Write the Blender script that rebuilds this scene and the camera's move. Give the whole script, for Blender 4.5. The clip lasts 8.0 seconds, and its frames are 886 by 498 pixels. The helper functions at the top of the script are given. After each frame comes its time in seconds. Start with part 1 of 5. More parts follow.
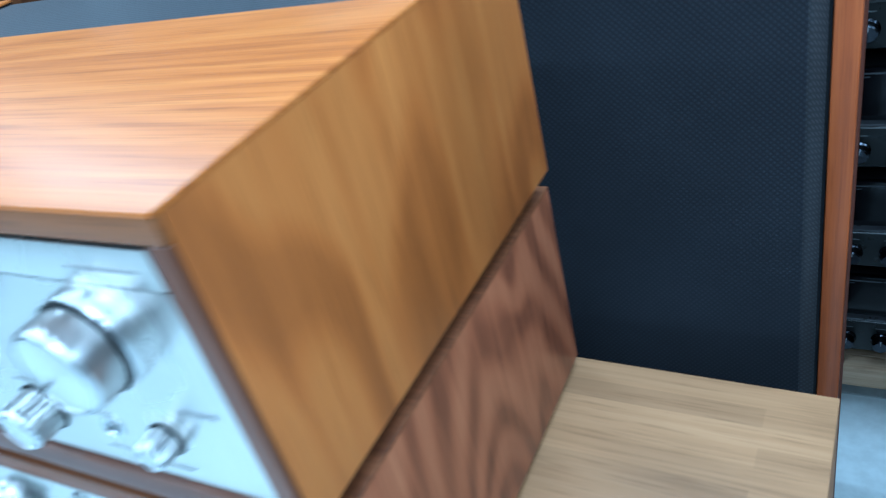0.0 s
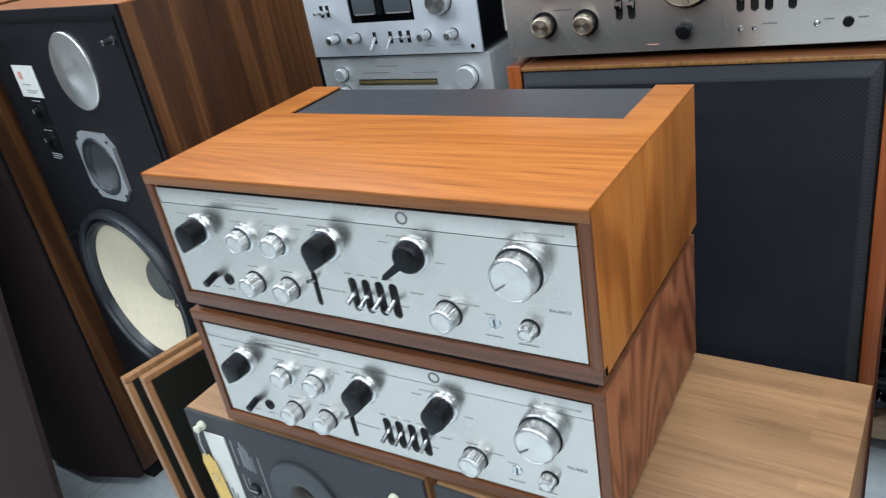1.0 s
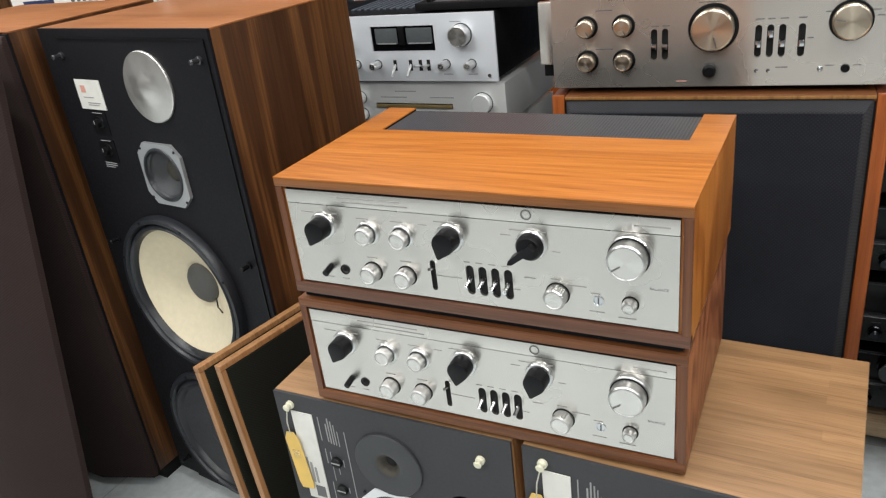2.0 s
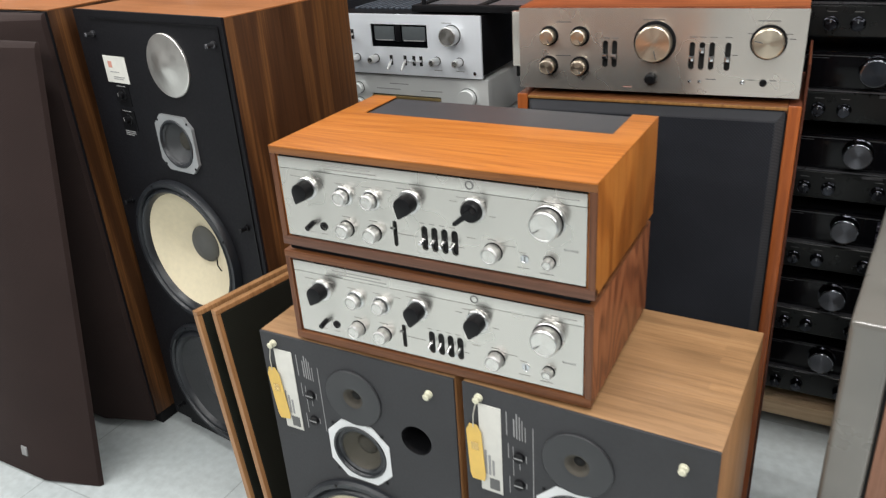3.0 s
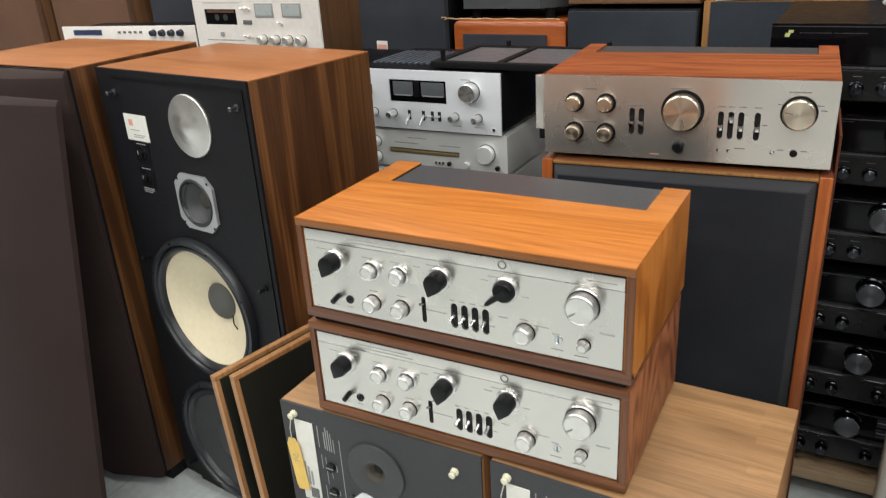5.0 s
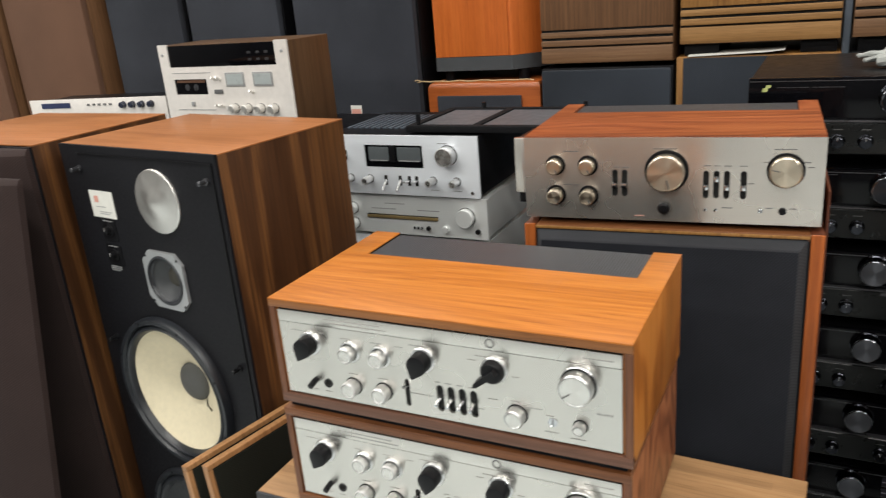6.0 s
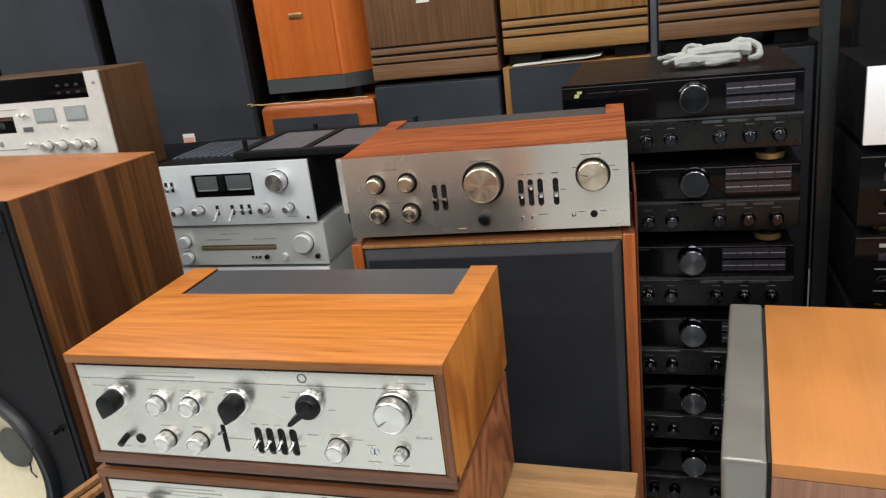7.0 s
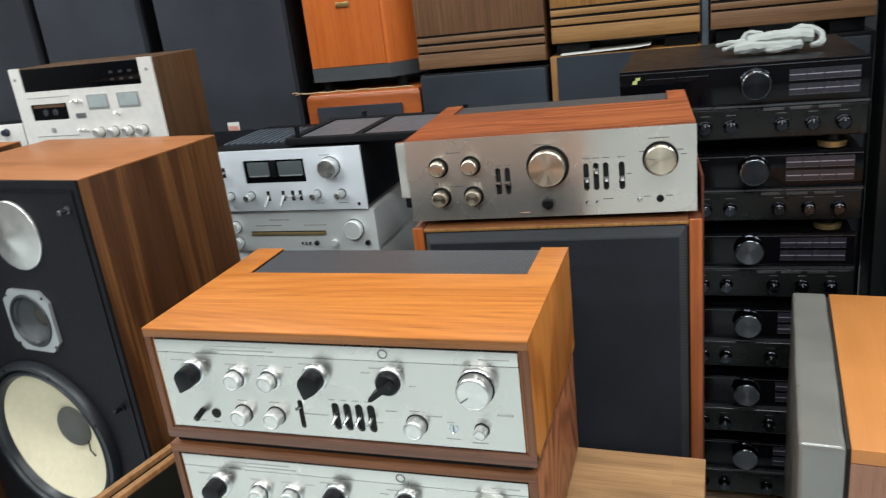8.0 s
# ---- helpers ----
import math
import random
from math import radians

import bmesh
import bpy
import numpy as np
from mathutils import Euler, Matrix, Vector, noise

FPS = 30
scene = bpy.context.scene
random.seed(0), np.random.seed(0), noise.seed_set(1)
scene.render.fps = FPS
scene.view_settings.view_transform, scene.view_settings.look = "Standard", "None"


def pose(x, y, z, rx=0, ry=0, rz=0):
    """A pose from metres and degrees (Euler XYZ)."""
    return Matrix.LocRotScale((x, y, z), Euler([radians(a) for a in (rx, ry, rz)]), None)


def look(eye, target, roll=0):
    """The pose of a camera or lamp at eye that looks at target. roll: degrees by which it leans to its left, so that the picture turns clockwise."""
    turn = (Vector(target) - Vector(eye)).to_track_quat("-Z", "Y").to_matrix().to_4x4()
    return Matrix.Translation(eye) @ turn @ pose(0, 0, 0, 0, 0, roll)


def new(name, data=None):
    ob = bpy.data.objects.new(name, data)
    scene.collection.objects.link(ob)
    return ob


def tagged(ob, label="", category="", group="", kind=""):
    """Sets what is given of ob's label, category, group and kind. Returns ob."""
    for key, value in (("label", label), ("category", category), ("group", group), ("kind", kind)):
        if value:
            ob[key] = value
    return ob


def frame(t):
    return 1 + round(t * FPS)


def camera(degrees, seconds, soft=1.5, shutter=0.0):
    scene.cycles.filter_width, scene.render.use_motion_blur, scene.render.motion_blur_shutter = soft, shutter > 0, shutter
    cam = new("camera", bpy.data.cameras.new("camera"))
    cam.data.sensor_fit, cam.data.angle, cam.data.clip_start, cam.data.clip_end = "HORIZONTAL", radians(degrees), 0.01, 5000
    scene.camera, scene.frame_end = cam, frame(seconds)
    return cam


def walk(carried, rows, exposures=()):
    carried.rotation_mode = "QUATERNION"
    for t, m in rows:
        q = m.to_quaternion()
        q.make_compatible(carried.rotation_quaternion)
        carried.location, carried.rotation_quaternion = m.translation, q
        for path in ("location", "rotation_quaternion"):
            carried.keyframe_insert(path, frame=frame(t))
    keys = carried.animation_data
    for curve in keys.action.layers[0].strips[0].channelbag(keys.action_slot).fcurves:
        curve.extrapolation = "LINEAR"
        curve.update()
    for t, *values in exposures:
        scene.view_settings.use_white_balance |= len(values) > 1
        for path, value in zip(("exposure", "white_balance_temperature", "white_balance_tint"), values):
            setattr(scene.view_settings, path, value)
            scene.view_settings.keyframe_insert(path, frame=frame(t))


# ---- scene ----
cam = camera(59.8, 8.0, soft=1.2, shutter=0.4)
PATH = [
    (0, (0.176, -0.123, 1.018), (-0.765, 1.279, -0.054), -15.6),
    (0.1, (0.164, -0.153, 1.031), (-0.757, 1.266, -0.036), -14.6),
    (0.2, (0.168, -0.192, 1.049), (-0.778, 1.227, 0.004), -14.2),
    (0.3, (0.185, -0.239, 1.07), (-0.817, 1.165, 0.057), -13.9),
    (0.5, (0.186, -0.319, 1.098), (-0.831, 1.108, 0.135), -12.6),
    (0.7, (0.191, -0.383, 1.127), (-0.839, 1.06, 0.2), -11.6),
    (1, (0.19, -0.451, 1.158), (-0.838, 1.013, 0.264), -10.5),
    (1.5, (0.119, -0.566, 1.184), (-0.825, 0.966, 0.311), -9.2),
    (1.7, (0.096, -0.607, 1.195), (-0.804, 0.954, 0.327), -8.6),
    (2.8, (0.204, -0.768, 1.257), (-0.686, 0.812, 0.413), -4.1),
    (3, (0.242, -0.792, 1.246), (-0.646, 0.78, 0.385), -3.9),
    (3.5, (0.3, -0.819, 1.251), (-0.572, 0.759, 0.385), -5.2),
    (4, (0.309, -0.813, 1.271), (-0.551, 0.805, 0.47), -5.2),
    (4.5, (0.246, -0.804, 1.272), (-0.66, 0.792, 0.476), -3.4),
    (4.7, (0.224, -0.788, 1.287), (-0.682, 0.804, 0.483), -3.5),
    (5.8, (0.144, -0.736, 1.297), (-0.745, 0.926, 0.628), -4.4),
    (6, (0.165, -0.718, 1.297), (-0.712, 0.956, 0.643), -4.9),
    (6.5, (0.239, -0.679, 1.289), (-0.53, 1.051, 0.645), -4.2),
    (7, (0.23, -0.666, 1.295), (-0.348, 1.134, 0.644), -6.9),
    (7.5, (0.189, -0.682, 1.292), (-0.37, 1.129, 0.654), -7.9),
    (8, (0.166, -0.69, 1.281), (-0.465, 1.093, 0.629), -6.8),
]
EXPOSURES = [(0.0, 0.48, 3950, -9), (0.5, 0.03, 4350, -4), (1.0, 0.05, 5350, 5), (1.5, 0.03, 6150, 9), (3.0, 0.1, 6200, 9), (6.0, 0.1, 6400, 8), (6.5, 0.1, 6300, 8), (7.0, 0.1, 6300, 8), (7.5, 0.22, 5850, 3), (8.0, 0.2, 5850, 3)]
walk(cam, [(t, look(eye, target, roll)) for t, eye, target, roll in PATH], EXPOSURES)

from mathutils.geometry import tessellate_polygon

# ---- world, lamps ----
world = bpy.data.worlds.new("world")
scene.world = world
world.use_nodes = True
world.node_tree.nodes["Background"].inputs[0].default_value = (0.8, 0.88, 1.0, 1)
world.node_tree.nodes["Background"].inputs[1].default_value = 0.02

ROOM = (-5.2, 4.2, -4.6, 2.6, 2.75)  # x0, x1, y0, y1, ceiling
LAMP_WATTS = 19.0
LAMP_COLOUR = (1.0, 0.955, 0.90)
TUBE_SPOTS = [(x, y) for x in (-3.4, -1.5, 0.4, 2.3) for y in (-3.0, -1.7, -0.4, 0.9)]
for x, y in TUBE_SPOTS:
    lamp = bpy.data.lights.new("tube_light", "AREA")
    lamp.shape, lamp.size, lamp.size_y = "RECTANGLE", 1.2, 0.16
    lamp.energy, lamp.color = LAMP_WATTS, LAMP_COLOUR
    new("tube_light", lamp).matrix_world = pose(x, y, ROOM[4] - 0.10)


# ---- materials ----
def node_material(name):
    m = bpy.data.materials.new(name)
    m.use_nodes = True
    return m, m.node_tree.nodes, m.node_tree.links, m.node_tree.nodes["Principled BSDF"]


def object_space(nodes, links, scale, shift=37.0):
    """Object coordinates, shifted by each object's own random number, stretched by scale."""
    tc, info = nodes.new("ShaderNodeTexCoord"), nodes.new("ShaderNodeObjectInfo")
    mul = nodes.new("ShaderNodeMath")
    mul.operation, mul.inputs[1].default_value = "MULTIPLY", shift
    links.new(info.outputs["Random"], mul.inputs[0])
    add = nodes.new("ShaderNodeVectorMath")
    add.operation = "ADD"
    links.new(tc.outputs["Object"], add.inputs[0])
    links.new(mul.outputs[0], add.inputs[1])
    mp = nodes.new("ShaderNodeMapping")
    mp.inputs["Scale"].default_value = scale
    links.new(add.outputs[0], mp.inputs[0])
    return mp


def noise_node(nodes, links, vec, scale, detail=4.0, rough=0.55, distort=0.0):
    n = nodes.new("ShaderNodeTexNoise")
    n.inputs["Scale"].default_value, n.inputs["Detail"].default_value = scale, detail
    n.inputs["Roughness"].default_value, n.inputs["Distortion"].default_value = rough, distort
    links.new(vec.outputs[0], n.inputs["Vector"])
    return n


def ramp_node(nodes, links, fac, stops):
    r = nodes.new("ShaderNodeValToRGB")
    while len(r.color_ramp.elements) < len(stops):
        r.color_ramp.elements.new(0.5)
    for e, (p, c) in zip(r.color_ramp.elements, stops):
        e.position, e.color = p, (*c, 1)
    links.new(fac, r.inputs[0])
    return r


def mix_node(nodes, links, kind, fac, a, b):
    m = nodes.new("ShaderNodeMix")
    m.data_type, m.blend_type = "RGBA", kind
    if isinstance(fac, float):
        m.inputs[0].default_value = fac
    else:
        links.new(fac, m.inputs[0])
    for sock, v in ((m.inputs[6], a), (m.inputs[7], b)):
        if isinstance(v, tuple):
            sock.default_value = (*v, 1)
        else:
            links.new(v, sock)
    return m.outputs[2]


def bump_node(nodes, links, height, strength, distance, bsdf):
    b = nodes.new("ShaderNodeBump")
    b.inputs["Strength"].default_value, b.inputs["Distance"].default_value = strength, distance
    links.new(height, b.inputs["Height"])
    links.new(b.outputs[0], bsdf.inputs["Normal"])


def wood(name, dark, mid, light, axis="x", rough=0.36, figure=1.0, coat=0.07, blotch=0.35, rings=0.05, stretch=(1.1, 9.0), spread=0.26, turns=30.0, streaky=1.0, staves=0.0, fine=75.0, sharp=1.0, arch=None, pore=0.55):
    """Veneer whose grain runs along axis: broad figure, streaks and fine pores."""
    m, nodes, links, bsdf = node_material(name)
    n = "xyz".index(axis)
    along = lambda a, b: tuple(a if k == n else b for k in range(3))  # noqa: E731
    big = object_space(nodes, links, along(*stretch))
    f1 = noise_node(nodes, links, big, 1.6 * figure, 1.0, 0.4, 0.35)
    wave = nodes.new("ShaderNodeMath")
    wave.operation, wave.inputs[1].default_value = "MULTIPLY", turns
    links.new(f1.outputs[0], wave.inputs[0])
    phase = wave
    if arch:  # flat-sawn figure: nested arches across y, one every two spans
        span, shift_y, bend, climb = arch
        tc, axes = nodes.new("ShaderNodeTexCoord"), nodes.new("ShaderNodeSeparateXYZ")
        links.new(tc.outputs["Object"], axes.inputs[0])
        ops = []
        for kind, b in (("ADD", shift_y), ("PINGPONG", span), ("POWER", 2.0), ("MULTIPLY", bend)):
            op = nodes.new("ShaderNodeMath")
            op.operation, op.inputs[1].default_value = kind, b
            links.new(ops[-1].outputs[0] if ops else axes.outputs[1], op.inputs[0])
            ops.append(op)
        rise, total = nodes.new("ShaderNodeMath"), nodes.new("ShaderNodeMath")
        rise.operation, rise.inputs[1].default_value = "MULTIPLY_ADD", climb
        links.new(axes.outputs[n], rise.inputs[0])
        links.new(ops[-1].outputs[0], rise.inputs[2])
        total.operation = "ADD"
        links.new(rise.outputs[0], total.inputs[0])
        links.new(wave.outputs[0], total.inputs[1])
        phase = total
    sine = nodes.new("ShaderNodeMath")
    sine.operation = "SINE"
    links.new(phase.outputs[0], sine.inputs[0])
    streak = noise_node(nodes, links, object_space(nodes, links, along(1.1, fine)), 2.0, 7, 0.68, 0.3)
    s2 = nodes.new("ShaderNodeMath")
    s2.operation, s2.inputs[1].default_value = "MULTIPLY_ADD", rings
    crest = nodes.new("ShaderNodeMath")
    crest.operation, crest.inputs[1].default_value = "MULTIPLY", sharp
    links.new(sine.outputs[0], crest.inputs[0])
    held = nodes.new("ShaderNodeClamp")
    held.inputs["Min"].default_value, held.inputs["Max"].default_value = -1.0, 1.0
    links.new(crest.outputs[0], held.inputs["Value"])
    links.new(held.outputs[0], s2.inputs[0])
    s3 = nodes.new("ShaderNodeMath")
    s3.operation, s3.inputs[1].default_value, s3.inputs[2].default_value = "MULTIPLY_ADD", streaky, 0.5 - 0.5 * streaky
    links.new(streak.outputs[0], s3.inputs[0])
    links.new(s3.outputs[0], s2.inputs[2])
    col = ramp_node(nodes, links, s2.outputs[0], [(0.5 - spread, dark), (0.50, mid), (0.5 + spread, light)])
    cloud = noise_node(nodes, links, object_space(nodes, links, along(2.0, 5.0)), 1.4, 2, 0.5, 0.4)
    tint = ramp_node(nodes, links, cloud.outputs[0], [(0.3, (0.62, 0.60, 0.58)), (0.7, (1.12, 1.1, 1.06))])
    c1 = mix_node(nodes, links, "MULTIPLY", blotch, col.outputs[0], tint.outputs[0])
    pores = noise_node(nodes, links, object_space(nodes, links, along(22.0, 620.0)), 1.0, 2, 0.5)
    pr = ramp_node(nodes, links, pores.outputs[0], [(0.30, (0.6, 0.57, 0.54)), (0.46, (1, 1, 1))])
    c2 = mix_node(nodes, links, "MULTIPLY", pore, c1, pr.outputs[0])
    if staves:  # veneer laid in short strips of uneven tone
        brick = nodes.new("ShaderNodeTexBrick")
        for key, v in (("Scale", 1.0), ("Mortar Size", 0.0), ("Brick Width", 0.31), ("Row Height", 0.017)):
            brick.inputs[key].default_value = v
        brick.inputs["Color1"].default_value, brick.inputs["Color2"].default_value = (1 - staves, 1 - staves * 1.08, 1 - staves * 1.15, 1), (1.08, 1.07, 1.05, 1)
        links.new(object_space(nodes, links, (1, 1, 1), 0.0).outputs[0], brick.inputs["Vector"])
        c2 = mix_node(nodes, links, "MULTIPLY", 1.0, c2, brick.outputs["Color"])
    links.new(c2, bsdf.inputs["Base Color"])
    rr = ramp_node(nodes, links, cloud.outputs[0], [(0.2, (rough - 0.06,) * 3), (0.8, (rough + 0.10,) * 3)])
    links.new(rr.outputs[0], bsdf.inputs["Roughness"])
    bsdf.inputs["Coat Weight"].default_value, bsdf.inputs["Coat Roughness"].default_value = coat, 0.22
    bsdf.inputs["Specular IOR Level"].default_value = 0.36
    bump_node(nodes, links, pores.outputs[0], 0.12, 0.0006, bsdf)
    return m


def paint(name, colour, rough=0.5, metal=0.0, grain=60.0, vary=0.18, bump=0.05, coat=0.0, spec=0.5):
    """Paint, plastic or metal with faint mottling and wear in colour, gloss and relief."""
    m, nodes, links, bsdf = node_material(name)
    vec = object_space(nodes, links, (1, 1, 1))
    a, b = noise_node(nodes, links, vec, grain, 5), noise_node(nodes, links, vec, 5.0, 3)
    lo = tuple(c * (1 - vary) for c in colour)
    hi = tuple(min(1.0, c * (1 + vary)) for c in colour)
    r1 = ramp_node(nodes, links, b.outputs[0], [(0.3, lo), (0.7, hi)])
    r2 = ramp_node(nodes, links, a.outputs[0], [(0.3, (0.9,) * 3), (0.7, (1.05,) * 3)])
    links.new(mix_node(nodes, links, "MULTIPLY", 0.6, r1.outputs[0], r2.outputs[0]), bsdf.inputs["Base Color"])
    rr = ramp_node(nodes, links, a.outputs[0], [(0.3, (max(0.02, rough * 0.85),) * 3), (0.7, (min(1, rough * 1.15),) * 3)])
    links.new(rr.outputs[0], bsdf.inputs["Roughness"])
    bsdf.inputs["Metallic"].default_value = metal
    bsdf.inputs["Coat Weight"].default_value, bsdf.inputs["Coat Roughness"].default_value = coat, 0.06
    bsdf.inputs["Specular IOR Level"].default_value = spec
    if bump:
        bump_node(nodes, links, a.outputs[0], bump, 0.0008, bsdf)
    return m


def brushed(name, colour, rough=0.34, metal=0.85, axis="x", streak=0.035):
    """Brushed aluminium with hairlines along axis."""
    m, nodes, links, bsdf = node_material(name)
    n = "xyz".index(axis)
    vec = object_space(nodes, links, tuple(3.0 if k == n else 900.0 for k in range(3)))
    a = noise_node(nodes, links, vec, 1.0, 3)
    b = noise_node(nodes, links, object_space(nodes, links, (1, 1, 1)), 7.0, 3)
    lo = tuple(c * (1 - streak) for c in colour)
    r1 = ramp_node(nodes, links, a.outputs[0], [(0.3, lo), (0.7, colour)])
    r2 = ramp_node(nodes, links, b.outputs[0], [(0.3, (0.96,) * 3), (0.7, (1.0,) * 3)])
    links.new(mix_node(nodes, links, "MULTIPLY", 1.0, r1.outputs[0], r2.outputs[0]), bsdf.inputs["Base Color"])
    rr = ramp_node(nodes, links, b.outputs[0], [(0.3, (rough * 0.94,) * 3), (0.7, (rough * 1.06,) * 3)])
    links.new(rr.outputs[0], bsdf.inputs["Roughness"])
    bsdf.inputs["Metallic"].default_value = metal
    bsdf.inputs["Anisotropic"].default_value, bsdf.inputs["Anisotropic Rotation"].default_value = 0.82, 0.25
    return m


def spun(name, colour, rough=0.26, metal=1.0, stretched=0.8):
    """Lathe-turned aluminium: highlights run as spokes round the y axis."""
    m, nodes, links, bsdf = node_material(name)
    vec = object_space(nodes, links, (1, 1, 1))
    a = noise_node(nodes, links, vec, 30.0, 2)
    r1 = ramp_node(nodes, links, a.outputs[0], [(0.3, tuple(c * 0.94 for c in colour)), (0.7, colour)])
    links.new(r1.outputs[0], bsdf.inputs["Base Color"])
    bsdf.inputs["Metallic"].default_value, bsdf.inputs["Roughness"].default_value = metal, rough
    bsdf.inputs["Anisotropic"].default_value = stretched
    coord = nodes.new("ShaderNodeTexCoord")
    outward = nodes.new("ShaderNodeVectorMath")
    outward.operation = "MULTIPLY_ADD"
    outward.inputs[1].default_value, outward.inputs[2].default_value = (1, 0, 1), (-0.5, 0.06, -0.5)
    links.new(coord.outputs["Generated"], outward.inputs[0])
    tan = nodes.new("ShaderNodeVectorTransform")
    tan.vector_type, tan.convert_from, tan.convert_to = "VECTOR", "OBJECT", "WORLD"
    links.new(outward.outputs[0], tan.inputs[0])
    links.new(tan.outputs[0], bsdf.inputs["Tangent"])
    return m


def cloth(name, colour, pitch=0.0016, rough=0.9, sheen=0.04, vary=0.25):
    """Grille cloth: a fine weave in two directions with dusty patches."""
    m, nodes, links, bsdf = node_material(name)
    vec = object_space(nodes, links, (1, 1, 1), 3.0)
    h = []
    for rot in ((0, 0, 0), (0, math.pi / 2, 0)):
        w = nodes.new("ShaderNodeTexWave")
        w.wave_type, w.bands_direction = "BANDS", "DIAGONAL"
        w.inputs["Scale"].default_value, w.inputs["Distortion"].default_value = 0.32 / pitch * 0.6, 0.6
        mp = nodes.new("ShaderNodeMapping")
        mp.inputs["Rotation"].default_value = rot
        links.new(vec.outputs[0], mp.inputs[0])
        links.new(mp.outputs[0], w.inputs["Vector"])
        h.append(w)
    mul = nodes.new("ShaderNodeMath")
    mul.operation = "MULTIPLY"
    links.new(h[0].outputs["Fac"], mul.inputs[0])
    links.new(h[1].outputs["Fac"], mul.inputs[1])
    b = noise_node(nodes, links, vec, 3.5, 4)
    r1 = ramp_node(nodes, links, b.outputs[0], [(0.3, tuple(c * (1 - vary) for c in colour)), (0.7, tuple(c * (1 + vary) for c in colour))])
    r2 = ramp_node(nodes, links, mul.outputs[0], [(0.0, (0.55,) * 3), (0.6, (1.0,) * 3)])
    links.new(mix_node(nodes, links, "MULTIPLY", 0.8, r1.outputs[0], r2.outputs[0]), bsdf.inputs["Base Color"])
    bsdf.inputs["Roughness"].default_value = rough
    bsdf.inputs["Sheen Weight"].default_value = sheen
    bsdf.inputs["Specular IOR Level"].default_value = 0.12
    bump_node(nodes, links, mul.outputs[0], 0.35, 0.0008, bsdf)
    return m


TEAK_X = wood("teak_along", (0.23, 0.064, 0.010), (0.41, 0.135, 0.020), (0.52, 0.20, 0.038), "x", 0.36, 1.0, rings=0.050, stretch=(0.9, 4.2), spread=0.30, streaky=0.95, turns=40.0, blotch=0.25, sharp=1.3, arch=(0.13, 0.06, 2600.0, 42.0))
TEAK_Z = wood("teak_upright", (0.25, 0.080, 0.013), (0.45, 0.150, 0.025), (0.57, 0.225, 0.046), "z", 0.38, 0.9, blotch=0.7, spread=0.34, stretch=(2.2, 5.0), rings=0.15, turns=34.0, fine=30.0, streaky=0.9, sharp=1.6)
ROSE_Z = wood("rosewood_upright", (0.090, 0.029, 0.013), (0.27, 0.093, 0.038), (0.37, 0.145, 0.063), "z", 0.4, 1.0, blotch=0.5, rings=0.16, stretch=(2.6, 6.5), spread=0.34, turns=36.0, streaky=0.9, sharp=1.2, arch=(0.14, 0.12, 1000.0, 75.0))
ROSE_X = wood("rosewood_along", (0.105, 0.026, 0.010), (0.25, 0.063, 0.020), (0.35, 0.108, 0.036), "x", 0.36, 1.2, rings=0.10, stretch=(1.0, 4.0), turns=80.0, streaky=0.75)
EDGE = wood("walnut_edge", (0.070, 0.024, 0.009), (0.155, 0.057, 0.020), (0.22, 0.088, 0.034), "x", 0.42)
TEAK_EDGE = wood("teak_edge", (0.12, 0.043, 0.013), (0.22, 0.085, 0.024), (0.29, 0.118, 0.036), "x", 0.40)
EDGE_DARK = wood("greyish_walnut_edge", (0.055, 0.025, 0.015), (0.120, 0.054, 0.033), (0.18, 0.088, 0.055), "x", 0.45)
EDGE_Z = wood("walnut_edge_upright", (0.055, 0.021, 0.010), (0.13, 0.050, 0.022), (0.20, 0.083, 0.037), "z", 0.42)
OAK_X = wood("pale_walnut_along", (0.20, 0.112, 0.049), (0.38, 0.220, 0.104), (0.50, 0.312, 0.16), "x", 0.42, 1.3, blotch=0.9, spread=0.40, streaky=0.8, staves=0.16)
OAK_Z = wood("pale_walnut_upright", (0.20, 0.095, 0.036), (0.36, 0.185, 0.078), (0.48, 0.26, 0.12), "z", 0.42, 0.8)
# one walnut in two tones: lit tops and shaded sides are put into the colour
WAL_Z = wood("walnut_upright_shaded", (0.024, 0.0095, 0.004), (0.064, 0.0255, 0.009), (0.21, 0.090, 0.028), "z", 0.38, 0.8, blotch=0.6, rings=0.12, stretch=(0.75, 5.2), spread=0.36, streaky=0.8, turns=9.0, sharp=1.3, fine=90.0, arch=(0.078, 0.03, 1000.0, 7.0))
WAL_X = wood("walnut_along_lit", (0.24, 0.088, 0.030), (0.345, 0.135, 0.048), (0.41, 0.175, 0.068), "x", 0.34, 0.9)
BROWN_Z = wood("brown_upright", (0.068, 0.032, 0.014), (0.134, 0.064, 0.028), (0.19, 0.098, 0.045), "z", 0.5, 0.8)
BROWN_X = wood("brown_along", (0.10, 0.05, 0.022), (0.17, 0.088, 0.042), (0.23, 0.13, 0.065), "x", 0.5, 0.8)
GOLD_Z = wood("golden_upright", (0.15, 0.064, 0.016), (0.265, 0.126, 0.033), (0.35, 0.182, 0.056), "z", 0.5, 0.8)
GOLD_X = wood("golden_along", (0.17, 0.083, 0.026), (0.28, 0.145, 0.048), (0.36, 0.195, 0.072), "x", 0.5, 0.8)
CHERRY_Z = wood("cherry_upright", (0.36, 0.070, 0.012), (0.51, 0.122, 0.021), (0.59, 0.165, 0.032), "z", 0.34, 0.6, coat=0.2, spread=0.4, rings=0.02)
